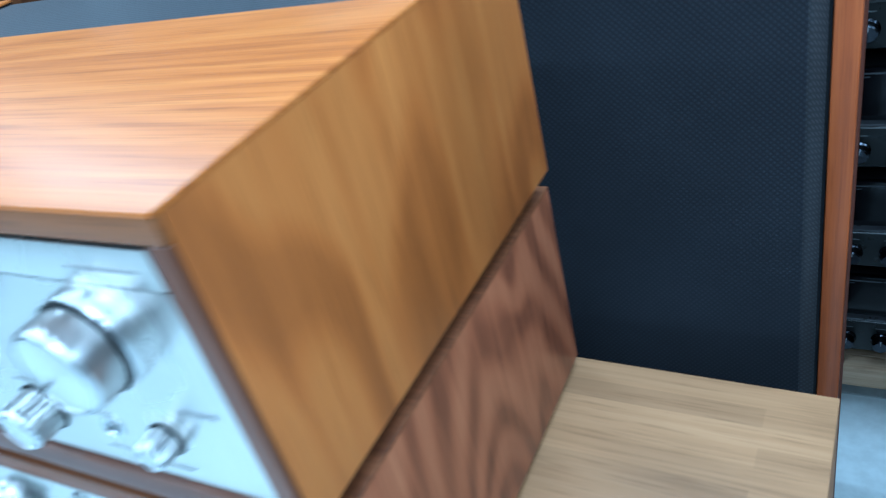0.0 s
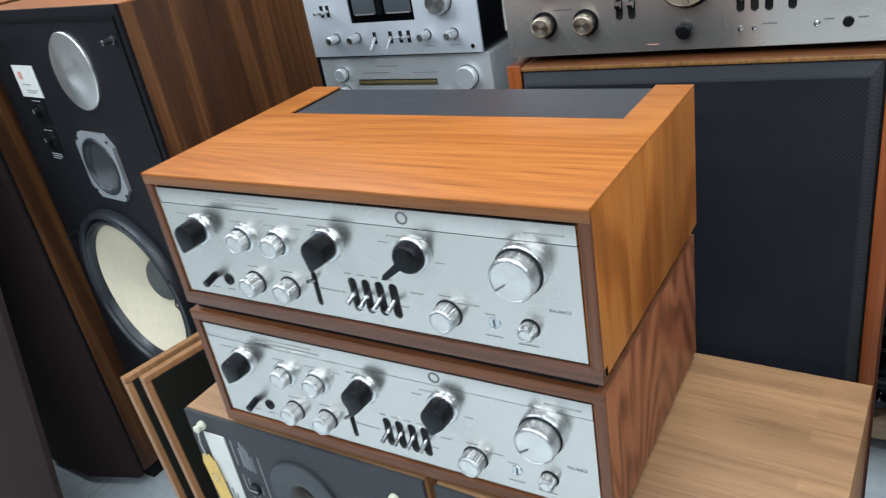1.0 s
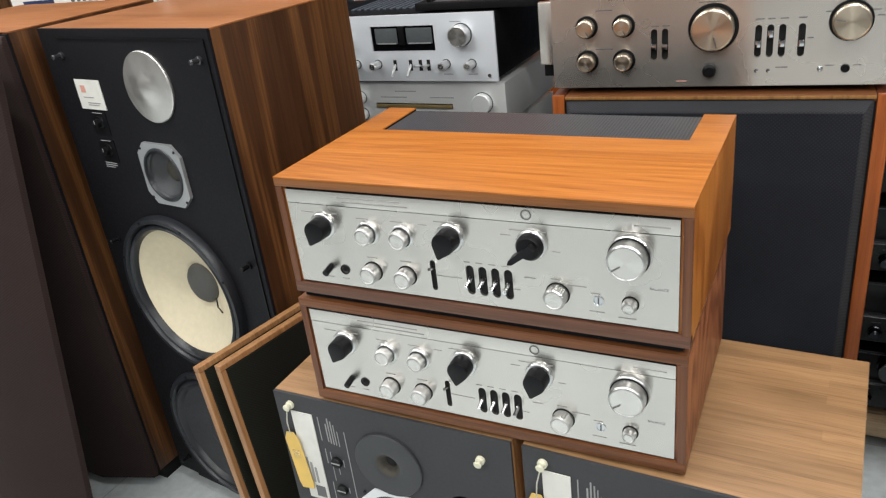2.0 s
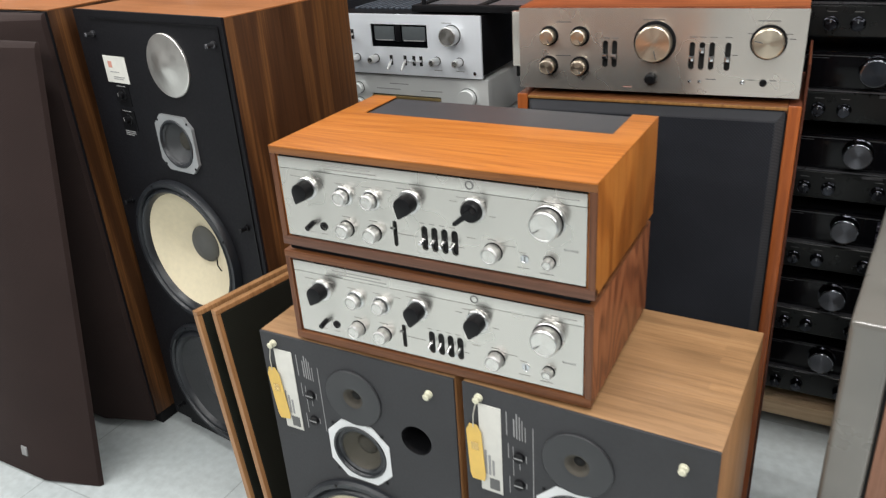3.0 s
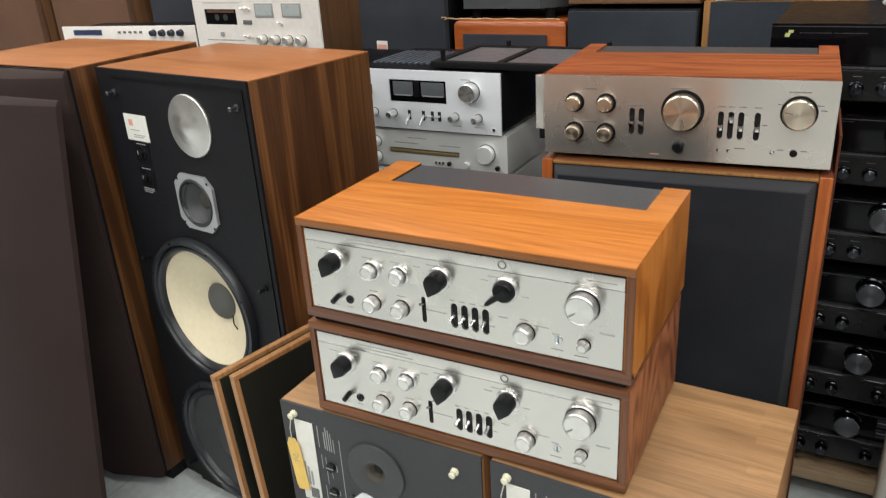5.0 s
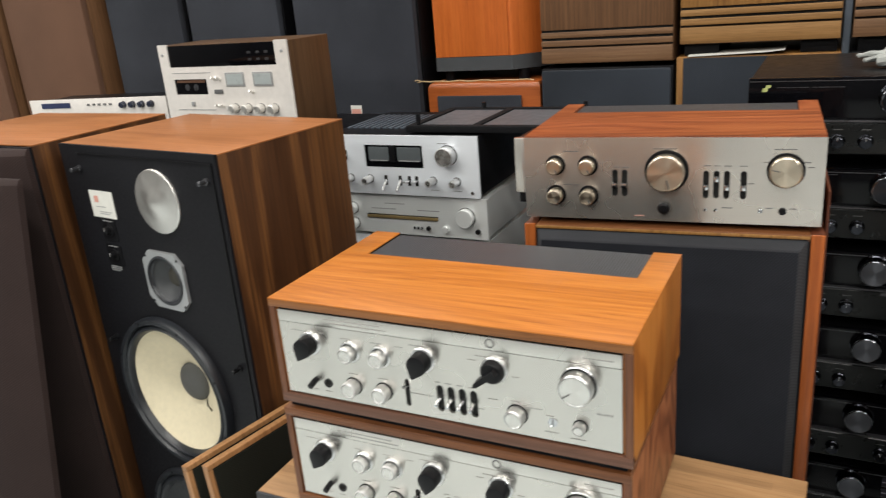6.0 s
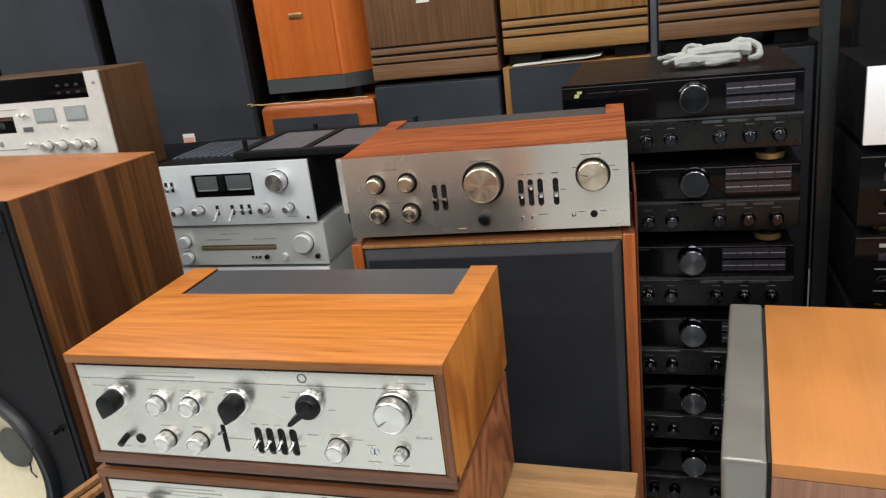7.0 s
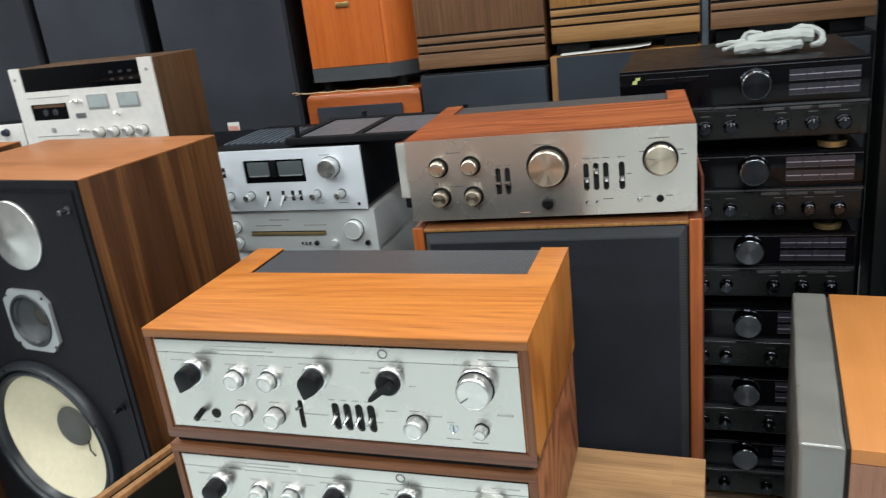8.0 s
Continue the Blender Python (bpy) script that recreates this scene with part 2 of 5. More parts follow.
CHERRY_X = wood("cherry_along", (0.24, 0.055, 0.012), (0.34, 0.084, 0.018), (0.40, 0.115, 0.026), "x", 0.34, 0.6, coat=0.2, spread=0.4)
MAHOG_Z = wood("mahogany_upright", (0.17, 0.036, 0.010), (0.30, 0.072, 0.018), (0.38, 0.11, 0.03), "z", 0.36)
ORANGE_Y = wood("honey_veneer", (0.36, 0.135, 0.032), (0.45, 0.18, 0.047), (0.50, 0.215, 0.062), "y", 0.38, 0.7, rings=0.05, spread=0.5, streaky=0.6, blotch=0.5, pore=0.12)
FADED_Z = wood("faded_walnut", (0.17, 0.085, 0.052), (0.25, 0.125, 0.08), (0.31, 0.165, 0.11), "z", 0.5, 0.6)
PINE_X = wood("pine_board", (0.36, 0.24, 0.14), (0.5, 0.36, 0.22), (0.6, 0.45, 0.3), "x", 0.6)

PLATE = brushed("satin_aluminium", (0.688, 0.667, 0.624), 0.27, 0.95)
PLATE_DIM = brushed("champagne_aluminium", (0.68, 0.64, 0.59), 0.27, 0.95)
PLATE_COLD = brushed("cold_aluminium", (0.90, 0.94, 0.99), 0.38, 0.42)
PLATE_OLD = brushed("dull_aluminium", (0.78, 0.80, 0.79), 0.38, 0.5)
KNOB_METAL = spun("turned_aluminium", (0.76, 0.738, 0.70), 0.27, 0.95, 0.9)
KNOB_GOLD = spun("turned_champagne", (0.66, 0.57, 0.45), 0.28, 0.97, 0.9)
CHROME = paint("chrome", (0.62, 0.63, 0.65), 0.16, 1.0, vary=0.04, bump=0.0)
BRASS = paint("brass", (0.65, 0.45, 0.18), 0.25, 1.0, vary=0.1, bump=0.0)
BLACK = paint("black_plastic", (0.006, 0.006, 0.007), 0.38, spec=0.2)
BLACK_GLOSS = paint("black_gloss", (0.003, 0.003, 0.004), 0.10, 0.0, vary=0.1, bump=0.0, spec=0.17)
LOGO_GREEN = paint("pale_green_print", (0.50, 0.54, 0.20), 0.4, vary=0.1, bump=0.0)
BLACK_SATIN = paint("black_enamel", (0.006, 0.006, 0.007), 0.34, bump=0.1, spec=0.16)
VOID = paint("dark_recess", (0.004, 0.004, 0.004), 0.8)
BAFFLE = paint("charcoal_baffle", (0.040, 0.0405, 0.044), 0.62, grain=220, vary=0.12, bump=0.12, spec=0.35)
BAFFLE_BLACK = paint("black_baffle", (0.007, 0.007, 0.009), 0.55, grain=220, vary=0.2, bump=0.12, spec=0.2)
RUBBER = paint("rubber_surround", (0.016, 0.018, 0.022), 0.36, vary=0.2)
CONE_CREAM = paint("cream_cone", (0.72, 0.64, 0.46), 0.75, grain=90, vary=0.06, bump=0.25)
CONE_DARK = paint("dark_paper_cone", (0.036, 0.038, 0.041), 0.55, grain=140, vary=0.25, bump=0.3)
CAP_DUST = paint("dusty_cap", (0.052, 0.047, 0.036), 0.75, grain=90, vary=0.25, bump=0.2)
CAP_GREY = paint("grey_cap", (0.10, 0.10, 0.095), 0.8, grain=120, vary=0.2)
IVORY = paint("ivory_plastic", (0.68, 0.66, 0.50), 0.45, vary=0.06)
TAG_YELLOW = paint("yellow_card", (0.74, 0.50, 0.13), 0.7, vary=0.08)
LABEL_WHITE = paint("white_label", (0.68, 0.67, 0.62), 0.6, vary=0.05)
LABEL_GREY = paint("grey_print", (0.30, 0.30, 0.30), 0.7, vary=0.1)
PRINT = paint("dark_print", (0.12, 0.12, 0.12), 0.7, vary=0.1)
STRING = paint("string", (0.55, 0.52, 0.45), 0.8)
DOME = paint("satin_dome", (0.70, 0.68, 0.65), 0.34, 0.9, vary=0.06, bump=0.02)
CLOTH_BLUE = cloth("blue_black_cloth", (0.025, 0.027, 0.034))
CLOTH_EDGE = cloth("grey_edge_cloth", (0.036, 0.042, 0.053))
CLOTH_BLACK = cloth("black_cloth", (0.040, 0.043, 0.053))
CLOTH_BROWN = cloth("brown_cloth", (0.034, 0.0215, 0.0195), vary=0.15)
CLOTH_TAN = cloth("tan_cloth", (0.16, 0.084, 0.053), vary=0.12)
CLOTH_GREEN = cloth("green_black_cloth", (0.012, 0.013, 0.009))
VINYL = paint("grey_vinyl", (0.150, 0.143, 0.128), 0.31, grain=14, vary=0.18, bump=0.30, spec=1.0)
WHITE_PAINT = paint("white_paint", (0.78, 0.78, 0.76), 0.6, vary=0.05)
WHITE_PANEL = paint("cream_panel", (0.74, 0.70, 0.66), 0.45, vary=0.05)
WALL_PAINT = paint("wall_paint", (0.16, 0.155, 0.15), 0.7, grain=25, vary=0.06, bump=0.2)
WALL_DARK = paint("dark_wall", (0.05, 0.052, 0.055), 0.8, grain=25, vary=0.2)
GLOVE = paint("pale_cotton_knit", (0.33, 0.34, 0.325), 0.9, grain=400.0, vary=0.10, bump=0.4, spec=0.1)
ROPE = paint("hemp_rope", (0.40, 0.28, 0.15), 0.9, vary=0.3)
METER = paint("meter_face", (0.10, 0.112, 0.118), 0.2, vary=0.15, bump=0.0, coat=0.5)
BUTTON = paint("violet_grey_button", (0.024, 0.022, 0.032), 0.25, vary=0.1)
TUBE = paint("lamp_housing", (0.8, 0.8, 0.8), 0.4, vary=0.03)

METER_PALE = paint("pale_meter_face", (0.42, 0.46, 0.46), 0.3, vary=0.08, bump=0.0)
IVORY_KNOB = paint("pale_metal_knob", (0.72, 0.70, 0.66), 0.3, 0.7, vary=0.05, bump=0.0)
BLUE_GLASS = paint("blue_glass", (0.035, 0.045, 0.10), 0.15, vary=0.2, bump=0.0)
NAVY = paint("navy_knob", (0.016, 0.020, 0.040), 0.3, vary=0.1, bump=0.0)
PLATE_DARK = paint("dark_anodised", (0.085, 0.085, 0.092), 0.3, 0.6, vary=0.1, bump=0.0)
PLATE_DARKER = paint("grey_steel", (0.016, 0.020, 0.022), 0.35, 0.2, vary=0.25)
KNOB_BLACK = spun("black_turned", (0.040, 0.042, 0.050), 0.17)
VINYL_DARK = paint("dark_grey_lacquer", (0.055, 0.058, 0.062), 0.4, vary=0.1)
PLATE_PRINT = paint("faint_print", (0.30, 0.295, 0.28), 0.6, vary=0.1)
KNOB_SIDE = paint("fluted_aluminium", (0.60, 0.60, 0.595), 0.32, 1.0, vary=0.05, bump=0.0)
ORANGE_EDGE = wood("orange_mahogany", (0.19, 0.047, 0.011), (0.33, 0.086, 0.018), (0.42, 0.122, 0.028), "z", 0.36)
SIDE_DARK = wood("dark_mahogany", (0.055, 0.016, 0.008), (0.10, 0.029, 0.013), (0.14, 0.044, 0.02), "z", 0.4)
TWEETER_GREY = paint("grey_plastic_plate", (0.030, 0.031, 0.034), 0.42, grain=120, vary=0.15)
TAN_FELT = paint("tan_felt", (0.066, 0.058, 0.046), 0.85, grain=150, vary=0.3)
KNOB_SIDE_GOLD = paint("fluted_champagne", (0.62, 0.54, 0.43), 0.32, 1.0, vary=0.05, bump=0.0)
MATT_BLACK = paint("matt_black_mesh", (0.006, 0.006, 0.007), 0.8, spec=0.15)
CONE_BROWN = paint("brown_paper_cone", (0.085, 0.078, 0.060), 0.75, grain=110, vary=0.3, bump=0.3)
SATIN_RING = paint("satin_chrome_ring", (0.70, 0.70, 0.70), 0.30, 1.0, vary=0.04, bump=0.0)
FIN_BLUE = paint("blue_grey_fin", (0.12, 0.14, 0.17), 0.40, 0.5, vary=0.15)
TRAY_GREY = paint("dark_grey_tray", (0.075, 0.080, 0.090), 0.5, vary=0.15)
KNOB_BLACK_LIT = spun("black_turned_lit", (0.15, 0.155, 0.175), 0.34)
PANEL_SATIN = paint("satin_black_panel", (0.008, 0.009, 0.0092), 0.30, bump=0.06, spec=0.30)
GOLD_FOOT = paint("dull_gold_foot", (0.42, 0.31, 0.14), 0.42, 0.7, vary=0.1, bump=0.0)
PALE_RED = paint("faded_red_print", (0.62, 0.30, 0.24), 0.6, vary=0.1)
BUTTON_LINE = paint("pale_violet_line", (0.33, 0.31, 0.37), 0.35, 0.4, vary=0.1, bump=0.0)
DECK_Z = wood("dark_walnut_case", (0.040, 0.020, 0.009), (0.086, 0.045, 0.021), (0.130, 0.072, 0.034), "z", 0.45, 0.8)
SMOKED_CHROME = paint("smoked_chrome", (0.20, 0.205, 0.225), 0.11, 1.0, vary=0.08, bump=0.0)
CLOTH_RIM = cloth("dark_rim_cloth", (0.042, 0.043, 0.048))


def floor_material():
    m, nodes, links, bsdf = node_material("vinyl_floor")
    vec = object_space(nodes, links, (1, 1, 1), 0.0)
    big, fine = noise_node(nodes, links, vec, 1.3, 4), noise_node(nodes, links, vec, 45.0, 5)
    r = ramp_node(nodes, links, big.outputs[0], [(0.3, (0.50, 0.55, 0.56)), (0.7, (0.62, 0.66, 0.66))])
    f = ramp_node(nodes, links, fine.outputs[0], [(0.35, (0.86,) * 3), (0.65, (1.03,) * 3)])
    brick = nodes.new("ShaderNodeTexBrick")
    brick.offset = 0.0
    for key, v in (("Scale", 1.0), ("Mortar Size", 0.0018), ("Brick Width", 0.45), ("Row Height", 0.45), ("Mortar Smooth", 0.2)):
        brick.inputs[key].default_value = v
    brick.inputs["Color1"].default_value = brick.inputs["Color2"].default_value = (1, 1, 1, 1)
    brick.inputs["Mortar"].default_value = (0.72, 0.72, 0.72, 1)
    links.new(vec.outputs[0], brick.inputs["Vector"])
    c = mix_node(nodes, links, "MULTIPLY", 0.8, r.outputs[0], f.outputs[0])
    links.new(mix_node(nodes, links, "MULTIPLY", 1.0, c, brick.outputs["Color"]), bsdf.inputs["Base Color"])
    rr = ramp_node(nodes, links, big.outputs[0], [(0.3, (0.16,) * 3), (0.7, (0.30,) * 3)])
    links.new(rr.outputs[0], bsdf.inputs["Roughness"])
    bump_node(nodes, links, fine.outputs[0], 0.05, 0.001, bsdf)
    return m


def perforated_material():
    """Black sheet with rows of small punched holes 4 mm apart."""
    m, nodes, links, bsdf = node_material("perforated_black")
    vec = object_space(nodes, links, (250.0, 250.0, 0.0), 0.0)
    vor = nodes.new("ShaderNodeTexVoronoi")
    vor.inputs["Randomness"].default_value, vor.inputs["Scale"].default_value = 0.0, 1.0
    links.new(vec.outputs[0], vor.inputs["Vector"])
    r = ramp_node(nodes, links, vor.outputs["Distance"], [(0.30, (0.002,) * 3), (0.36, (0.060, 0.062, 0.068))])
    links.new(r.outputs[0], bsdf.inputs["Base Color"])
    bsdf.inputs["Roughness"].default_value = 0.42
    return m


FLOOR_MAT, PERFORATED = floor_material(), perforated_material()


# ---- mesh helpers ----
def box(bm, x0, x1, y0, y1, z0, z1, bevel=0.0, seg=2):
    vs = [bm.verts.new((x, y, z)) for x in (x0, x1) for y in (y0, y1) for z in (z0, z1)]
    fs = [(0, 1, 3, 2), (4, 6, 7, 5), (0, 4, 5, 1), (2, 3, 7, 6), (0, 2, 6, 4), (1, 5, 7, 3)]
    faces = [bm.faces.new([vs[i] for i in f]) for f in fs]
    if bevel:
        edges = list({e for f in faces for e in f.edges})
        bmesh.ops.bevel(bm, geom=edges, offset=bevel, segments=seg, profile=0.6, affect="EDGES", clamp_overlap=True)
    return bm


def boxed(*a, **k):
    return box(bmesh.new(), *a, **k)


def lathe(bm, cx, y0, cz, prof, seg=32, flute=0.0, cap=True):
    """Turns a profile of (radius, distance out of the front) round an axis that points to -y."""
    rings = []
    for r, d in prof:
        ring = []
        for k in range(seg):
            a = 2 * math.pi * k / seg
            rr = r - (flute if (flute and k % 2 and r > flute * 3) else 0.0)
            ring.append(bm.verts.new((cx + rr * math.cos(a), y0 - d, cz + rr * math.sin(a))))
        rings.append(ring)
    for a, b in zip(rings, rings[1:]):
        for k in range(seg):
            bm.faces.new((a[k], b[k], b[(k + 1) % seg], a[(k + 1) % seg]))
    if cap and prof[-1][0] > 1e-4:
        bm.faces.new(rings[-1][::-1])
    return bm


def lathed(*a, **k):
    return lathe(bmesh.new(), *a, **k)


def circle_pts(cx, cz, r, seg=32):
    return [(cx + r * math.cos(2 * math.pi * k / seg), cz + r * math.sin(2 * math.pi * k / seg)) for k in range(seg)]


def capsule_pts(cx, cz, w, h, seg=6):
    r = w / 2
    top = [(cx + r * math.cos(math.pi * k / seg), cz + h / 2 - r + r * math.sin(math.pi * k / seg)) for k in range(seg + 1)]
    return top + [(cx - (x - cx), cz - (z - cz)) for x, z in top]


def rect_pts(x0, x1, z0, z1, cut=0.0):
    if not cut:
        return [(x0, z0), (x1, z0), (x1, z1), (x0, z1)]
    return [(x0 + cut, z0), (x1 - cut, z0), (x1, z0 + cut), (x1, z1 - cut), (x1 - cut, z1), (x0 + cut, z1), (x0, z1 - cut), (x0, z0 + cut)]


def sheet(bm, outer, holes, y0, y1, to=lambda u, v, w: (u, w, v)):
    """A flat plate with real holes: outlines in x and z, from y0 (front) to y1."""
    loops = [[Vector((x, z, 0)) for x, z in pts] for pts in (outer, *holes)]
    tris = tessellate_polygon(loops)
    flat = [p for loop in loops for p in loop]
    sides = [[bm.verts.new(to(p.x, p.y, y)) for p in flat] for y in (y0, y1)]
    for vs in sides:
        for tri in tris:
            bm.faces.new([vs[k] for k in tri])
    start = 0
    for loop in loops:
        n = len(loop)
        for k in range(n):
            a, b = start + k, start + (k + 1) % n
            bm.faces.new((sides[0][a], sides[0][b], sides[1][b], sides[1][a]))
        start += n
    bmesh.ops.recalc_face_normals(bm, faces=bm.faces[:])
    return bm


def sheeted(*a, **k):
    return sheet(bmesh.new(), *a, **k)


def tube(bm, pts, r, seg=6):
    pts = [Vector(p) for p in pts]
    rings = []
    for i, p in enumerate(pts):
        d = (pts[min(i + 1, len(pts) - 1)] - pts[max(i - 1, 0)]).normalized()
        side = d.cross((0, 0, 1))
        side = (side if side.length > 1e-3 else Vector((1, 0, 0))).normalized()
        up = side.cross(d)
        rings.append([bm.verts.new(p + r * (math.cos(a) * side + math.sin(a) * up)) for a in [2 * math.pi * k / seg for k in range(seg)]])
    for a, b in zip(rings, rings[1:]):
        for k in range(seg):
            bm.faces.new((a[k], a[(k + 1) % seg], b[(k + 1) % seg], b[k]))
    bm.faces.new(rings[0][::-1]), bm.faces.new(rings[-1])
    return bm


def prism(bm, pts, y0, y1, shrink=1.0, about=(0, 0)):
    """An outline in x and z pushed out from y0 to y1, tapering to shrink at y1."""
    a = [bm.verts.new((x, y0, z)) for x, z in pts]
    b = [bm.verts.new((about[0] + (x - about[0]) * shrink, y1, about[1] + (z - about[1]) * shrink)) for x, z in pts]
    n = len(pts)
    for k in range(n):
        bm.faces.new((a[k], a[(k + 1) % n], b[(k + 1) % n], b[k]))
    bm.faces.new(b), bm.faces.new(a[::-1])
    bmesh.ops.recalc_face_normals(bm, faces=bm.faces[:])
    return bm


def mesh_object(name, bm, material, smooth=True):
    me = bpy.data.meshes.new(name)
    bmesh.ops.recalc_face_normals(bm, faces=bm.faces[:])
    bm.to_mesh(me)
    bm.free()
    me.materials.append(material)
    if smooth:
        me.polygons.foreach_set("use_smooth", [True] * len(me.polygons))
        me.set_sharp_from_angle(angle=radians(32))
    return new(name, me)


def part(name, bm, material, parent, label=""):
    ob = mesh_object(name, bm, material)
    ob.parent = parent
    return tagged(ob, label)


def thing(name, m, label, category, group="", kind=""):
    ob = new(name)
    ob.empty_display_size = 0.05
    ob.matrix_world = m
    return tagged(ob, label, category, group, kind)


def structure(name, bm, material, label, category):
    return tagged(mesh_object(name, bm, material), label, category, "", "structure")


def bars(parent, rows, material, y, name="print_bar", h=0.0022):
    """Lines of small writing as flat strips: rows of (x0, x1, z)."""
    for x0, x1, z in rows:
        part(name, boxed(x0, x1, y - 0.0004, y, z - h / 2, z + h / 2), material, parent)


def word(parent, text, x, y, z, size, material):
    cu = bpy.data.curves.new("lettering", "FONT")
    cu.body, cu.size, cu.align_x, cu.align_y, cu.extrude = text, size, "CENTER", "CENTER", 0.0002
    ob = new("lettering", cu)
    ob.data.materials.append(material)
    ob.parent = parent
    ob.matrix_local = pose(x, y, z, 90)
    return ob


# ---- room ----
X0, X1, Y0, Y1, H = ROOM
structure("floor", boxed(X0 - 0.1, X1 + 0.1, Y0 - 0.1, Y1 + 0.1, -0.1, 0.0), FLOOR_MAT, "pale grey vinyl tile shop floor, slightly glossy", "floor")
structure("ceiling", boxed(X0 - 0.1, X1 + 0.1, Y0 - 0.1, Y1 + 0.1, H, H + 0.1), WHITE_PAINT, "plain white ceiling with fluorescent fittings", "ceiling")
structure("wall_north", boxed(X0 - 0.1, X1 + 0.1, Y1, Y1 + 0.1, 0, H), WALL_DARK, "dark painted wall behind the stacked loudspeakers", "wall")
structure("wall_south", boxed(X0 - 0.1, X1 + 0.1, Y0 - 0.1, Y0, 0, H), WALL_PAINT, "plain dark grey painted wall", "wall")
structure("wall_west", boxed(X0 - 0.1, X0, Y0, Y1, 0, H), WALL_PAINT, "plain dark grey painted wall", "wall")
structure("wall_east", boxed(X1, X1 + 0.1, Y0, Y1, 0, H), WALL_PAINT, "plain dark grey painted wall", "wall")
for x, y in TUBE_SPOTS:
    t = thing("ceiling_light", pose(x, y, H), "white fluorescent ceiling light fitting", "ceiling light", "ceiling lights")
    part("housing", boxed(-0.64, 0.64, -0.1, 0.1, -0.07, 0.0, 0.01), TUBE, t)


# ---- knobs and controls ----
def turned_knob(parent, x, y, z, r, length, material=None, ring=0.0, flute=0.0005, name="knob", mark=None):
    """A metal knob with a fluted rim, chamfered face and, if given, a wider ring at its foot."""
    material = material or KNOB_METAL
    if ring:
        part("knob_ring", lathed(x, y, z, [(ring, 0), (ring, 0.003), (ring - 0.0012, 0.0042), (r + 0.0012, 0.0044)], 36, cap=False), SATIN_RING, parent)
        part("knob_gap", lathed(x, y, z, [(r + 0.0013, 0), (r + 0.0013, 0.0022), (r - 0.001, 0.0022)], 36), VOID, parent)
    else:
        part("knob_gap", lathed(x, y, z, [(r + 0.0013, 0), (r + 0.0013, 0.0006), (r - 0.001, 0.0006)], 36), VOID, parent)
    prof = [(r, 0.0003), (r, length - 0.0022), (r - 0.0012, length - 0.0005), (r - 0.0022, length - 0.0001), (r - 0.0026, length - 0.0006)]
    k = part(name, lathed(x, y, z, prof, 56, flute, cap=False), KNOB_SIDE if material is KNOB_METAL else KNOB_SIDE_GOLD if material is KNOB_GOLD else material, parent)
    # the face is turned: fine concentric grooves
    turns = max(5, round(r / 0.0013))
    outer, steps = r - 0.00255, turns * 4
    grooves = [(outer + (0.0002 - outer) * s / steps, length - 0.0008 + 0.12 * (outer / turns) / (2 * math.pi) * math.cos(math.pi * s / 2)) for s in range(steps + 1)]
    face = part("knob_face", lathed(0, y, 0, [(outer, length - 0.0012)] + grooves, 40), material, k)
    face.location = (x, 0.0, z)
    if mark is not None:
        a = radians(mark)
        part("pointer_line", tube(bmesh.new(), [(x + r * 0.35 * math.cos(a), y - length, z + r * 0.35 * math.sin(a)), (x + r * 0.85 * math.cos(a), y - length, z + r * 0.85 * math.sin(a))], 0.0007, 4), PRINT, k)
    return k


def pointer_knob(parent, x, y, z, angle, slim=False):
    """A black chicken-head knob on a chrome ring; angle: where it points, in degrees from +x."""
    ring = part("knob_ring", lathed(x, y, z, [(0.0166, 0), (0.0166, 0.003), (0.0154, 0.0045), (0.014, 0.0048)], 36), SATIN_RING, parent)
    a = radians(angle)
    r, tip = 0.0136, 0.0212
    bm = bmesh.new()
    if slim:
        lathe(bm, x, y, z, [(0.0148, 0.0), (0.0142, 0.010), (0.0118, 0.0135), (0.0002, 0.0145)], 32)
        u, w = Vector((math.cos(a), 0, math.sin(a))), Vector((-math.sin(a), 0, math.cos(a)))
        pts = [-0.010 * u - 0.0042 * w, 0.022 * u - 0.0030 * w, 0.0265 * u, 0.022 * u + 0.0030 * w, -0.010 * u + 0.0042 * w]
        prism(bm, [(x + p.x, z + p.z) for p in pts], y - 0.006, y - 0.023, 0.94, (x, z))
    else:
        half = math.acos(r / tip)
        pts = [(x + r * math.cos(a + half + s * (2 * math.pi - 2 * half) / 20), z + r * math.sin(a + half + s * (2 * math.pi - 2 * half) / 20)) for s in range(21)]
        for side in (-0.0014, 0.0014):  # blunt nose
            pts.append((x + tip * 0.97 * math.cos(a) - side * math.sin(a), z + tip * 0.97 * math.sin(a) + side * math.cos(a)))
        prism(bm, pts, y - 0.001, y - 0.022, 0.93, (x, z))
        edges = [e for e in bm.edges if all(abs(v.co.y - (y - 0.022)) < 1e-5 for v in e.verts)]
        bmesh.ops.bevel(bm, geom=edges, offset=0.0015, segments=2, profile=0.5, affect="EDGES")
    part("pointer_knob", bm, BLACK, parent, "black pointer knob")
    return ring


def lever(parent, x, y, z, tilt, length=0.02, r=0.0022, name="switch_lever", material=None):
    """A chrome bat lever that stands out of its slot; tilt: degrees up (+) or down (-)."""
    d = Vector((0, -math.cos(radians(tilt)), math.sin(radians(tilt))))
    p = Vector((x, y, z))
    bm = bmesh.new()
    tube(bm, [p + d * -0.004, p + d * length * 0.5, p + d * length], r, 8)
    part(name, bm, material or CHROME, parent)


def slot_liner(parent, x, z, w, h, y):
    part("slot", boxed(x - w / 2 - 0.001, x + w / 2 + 0.001, y, y + 0.002, z - h / 2 - 0.001, z + h / 2 + 0.001), VOID, parent)


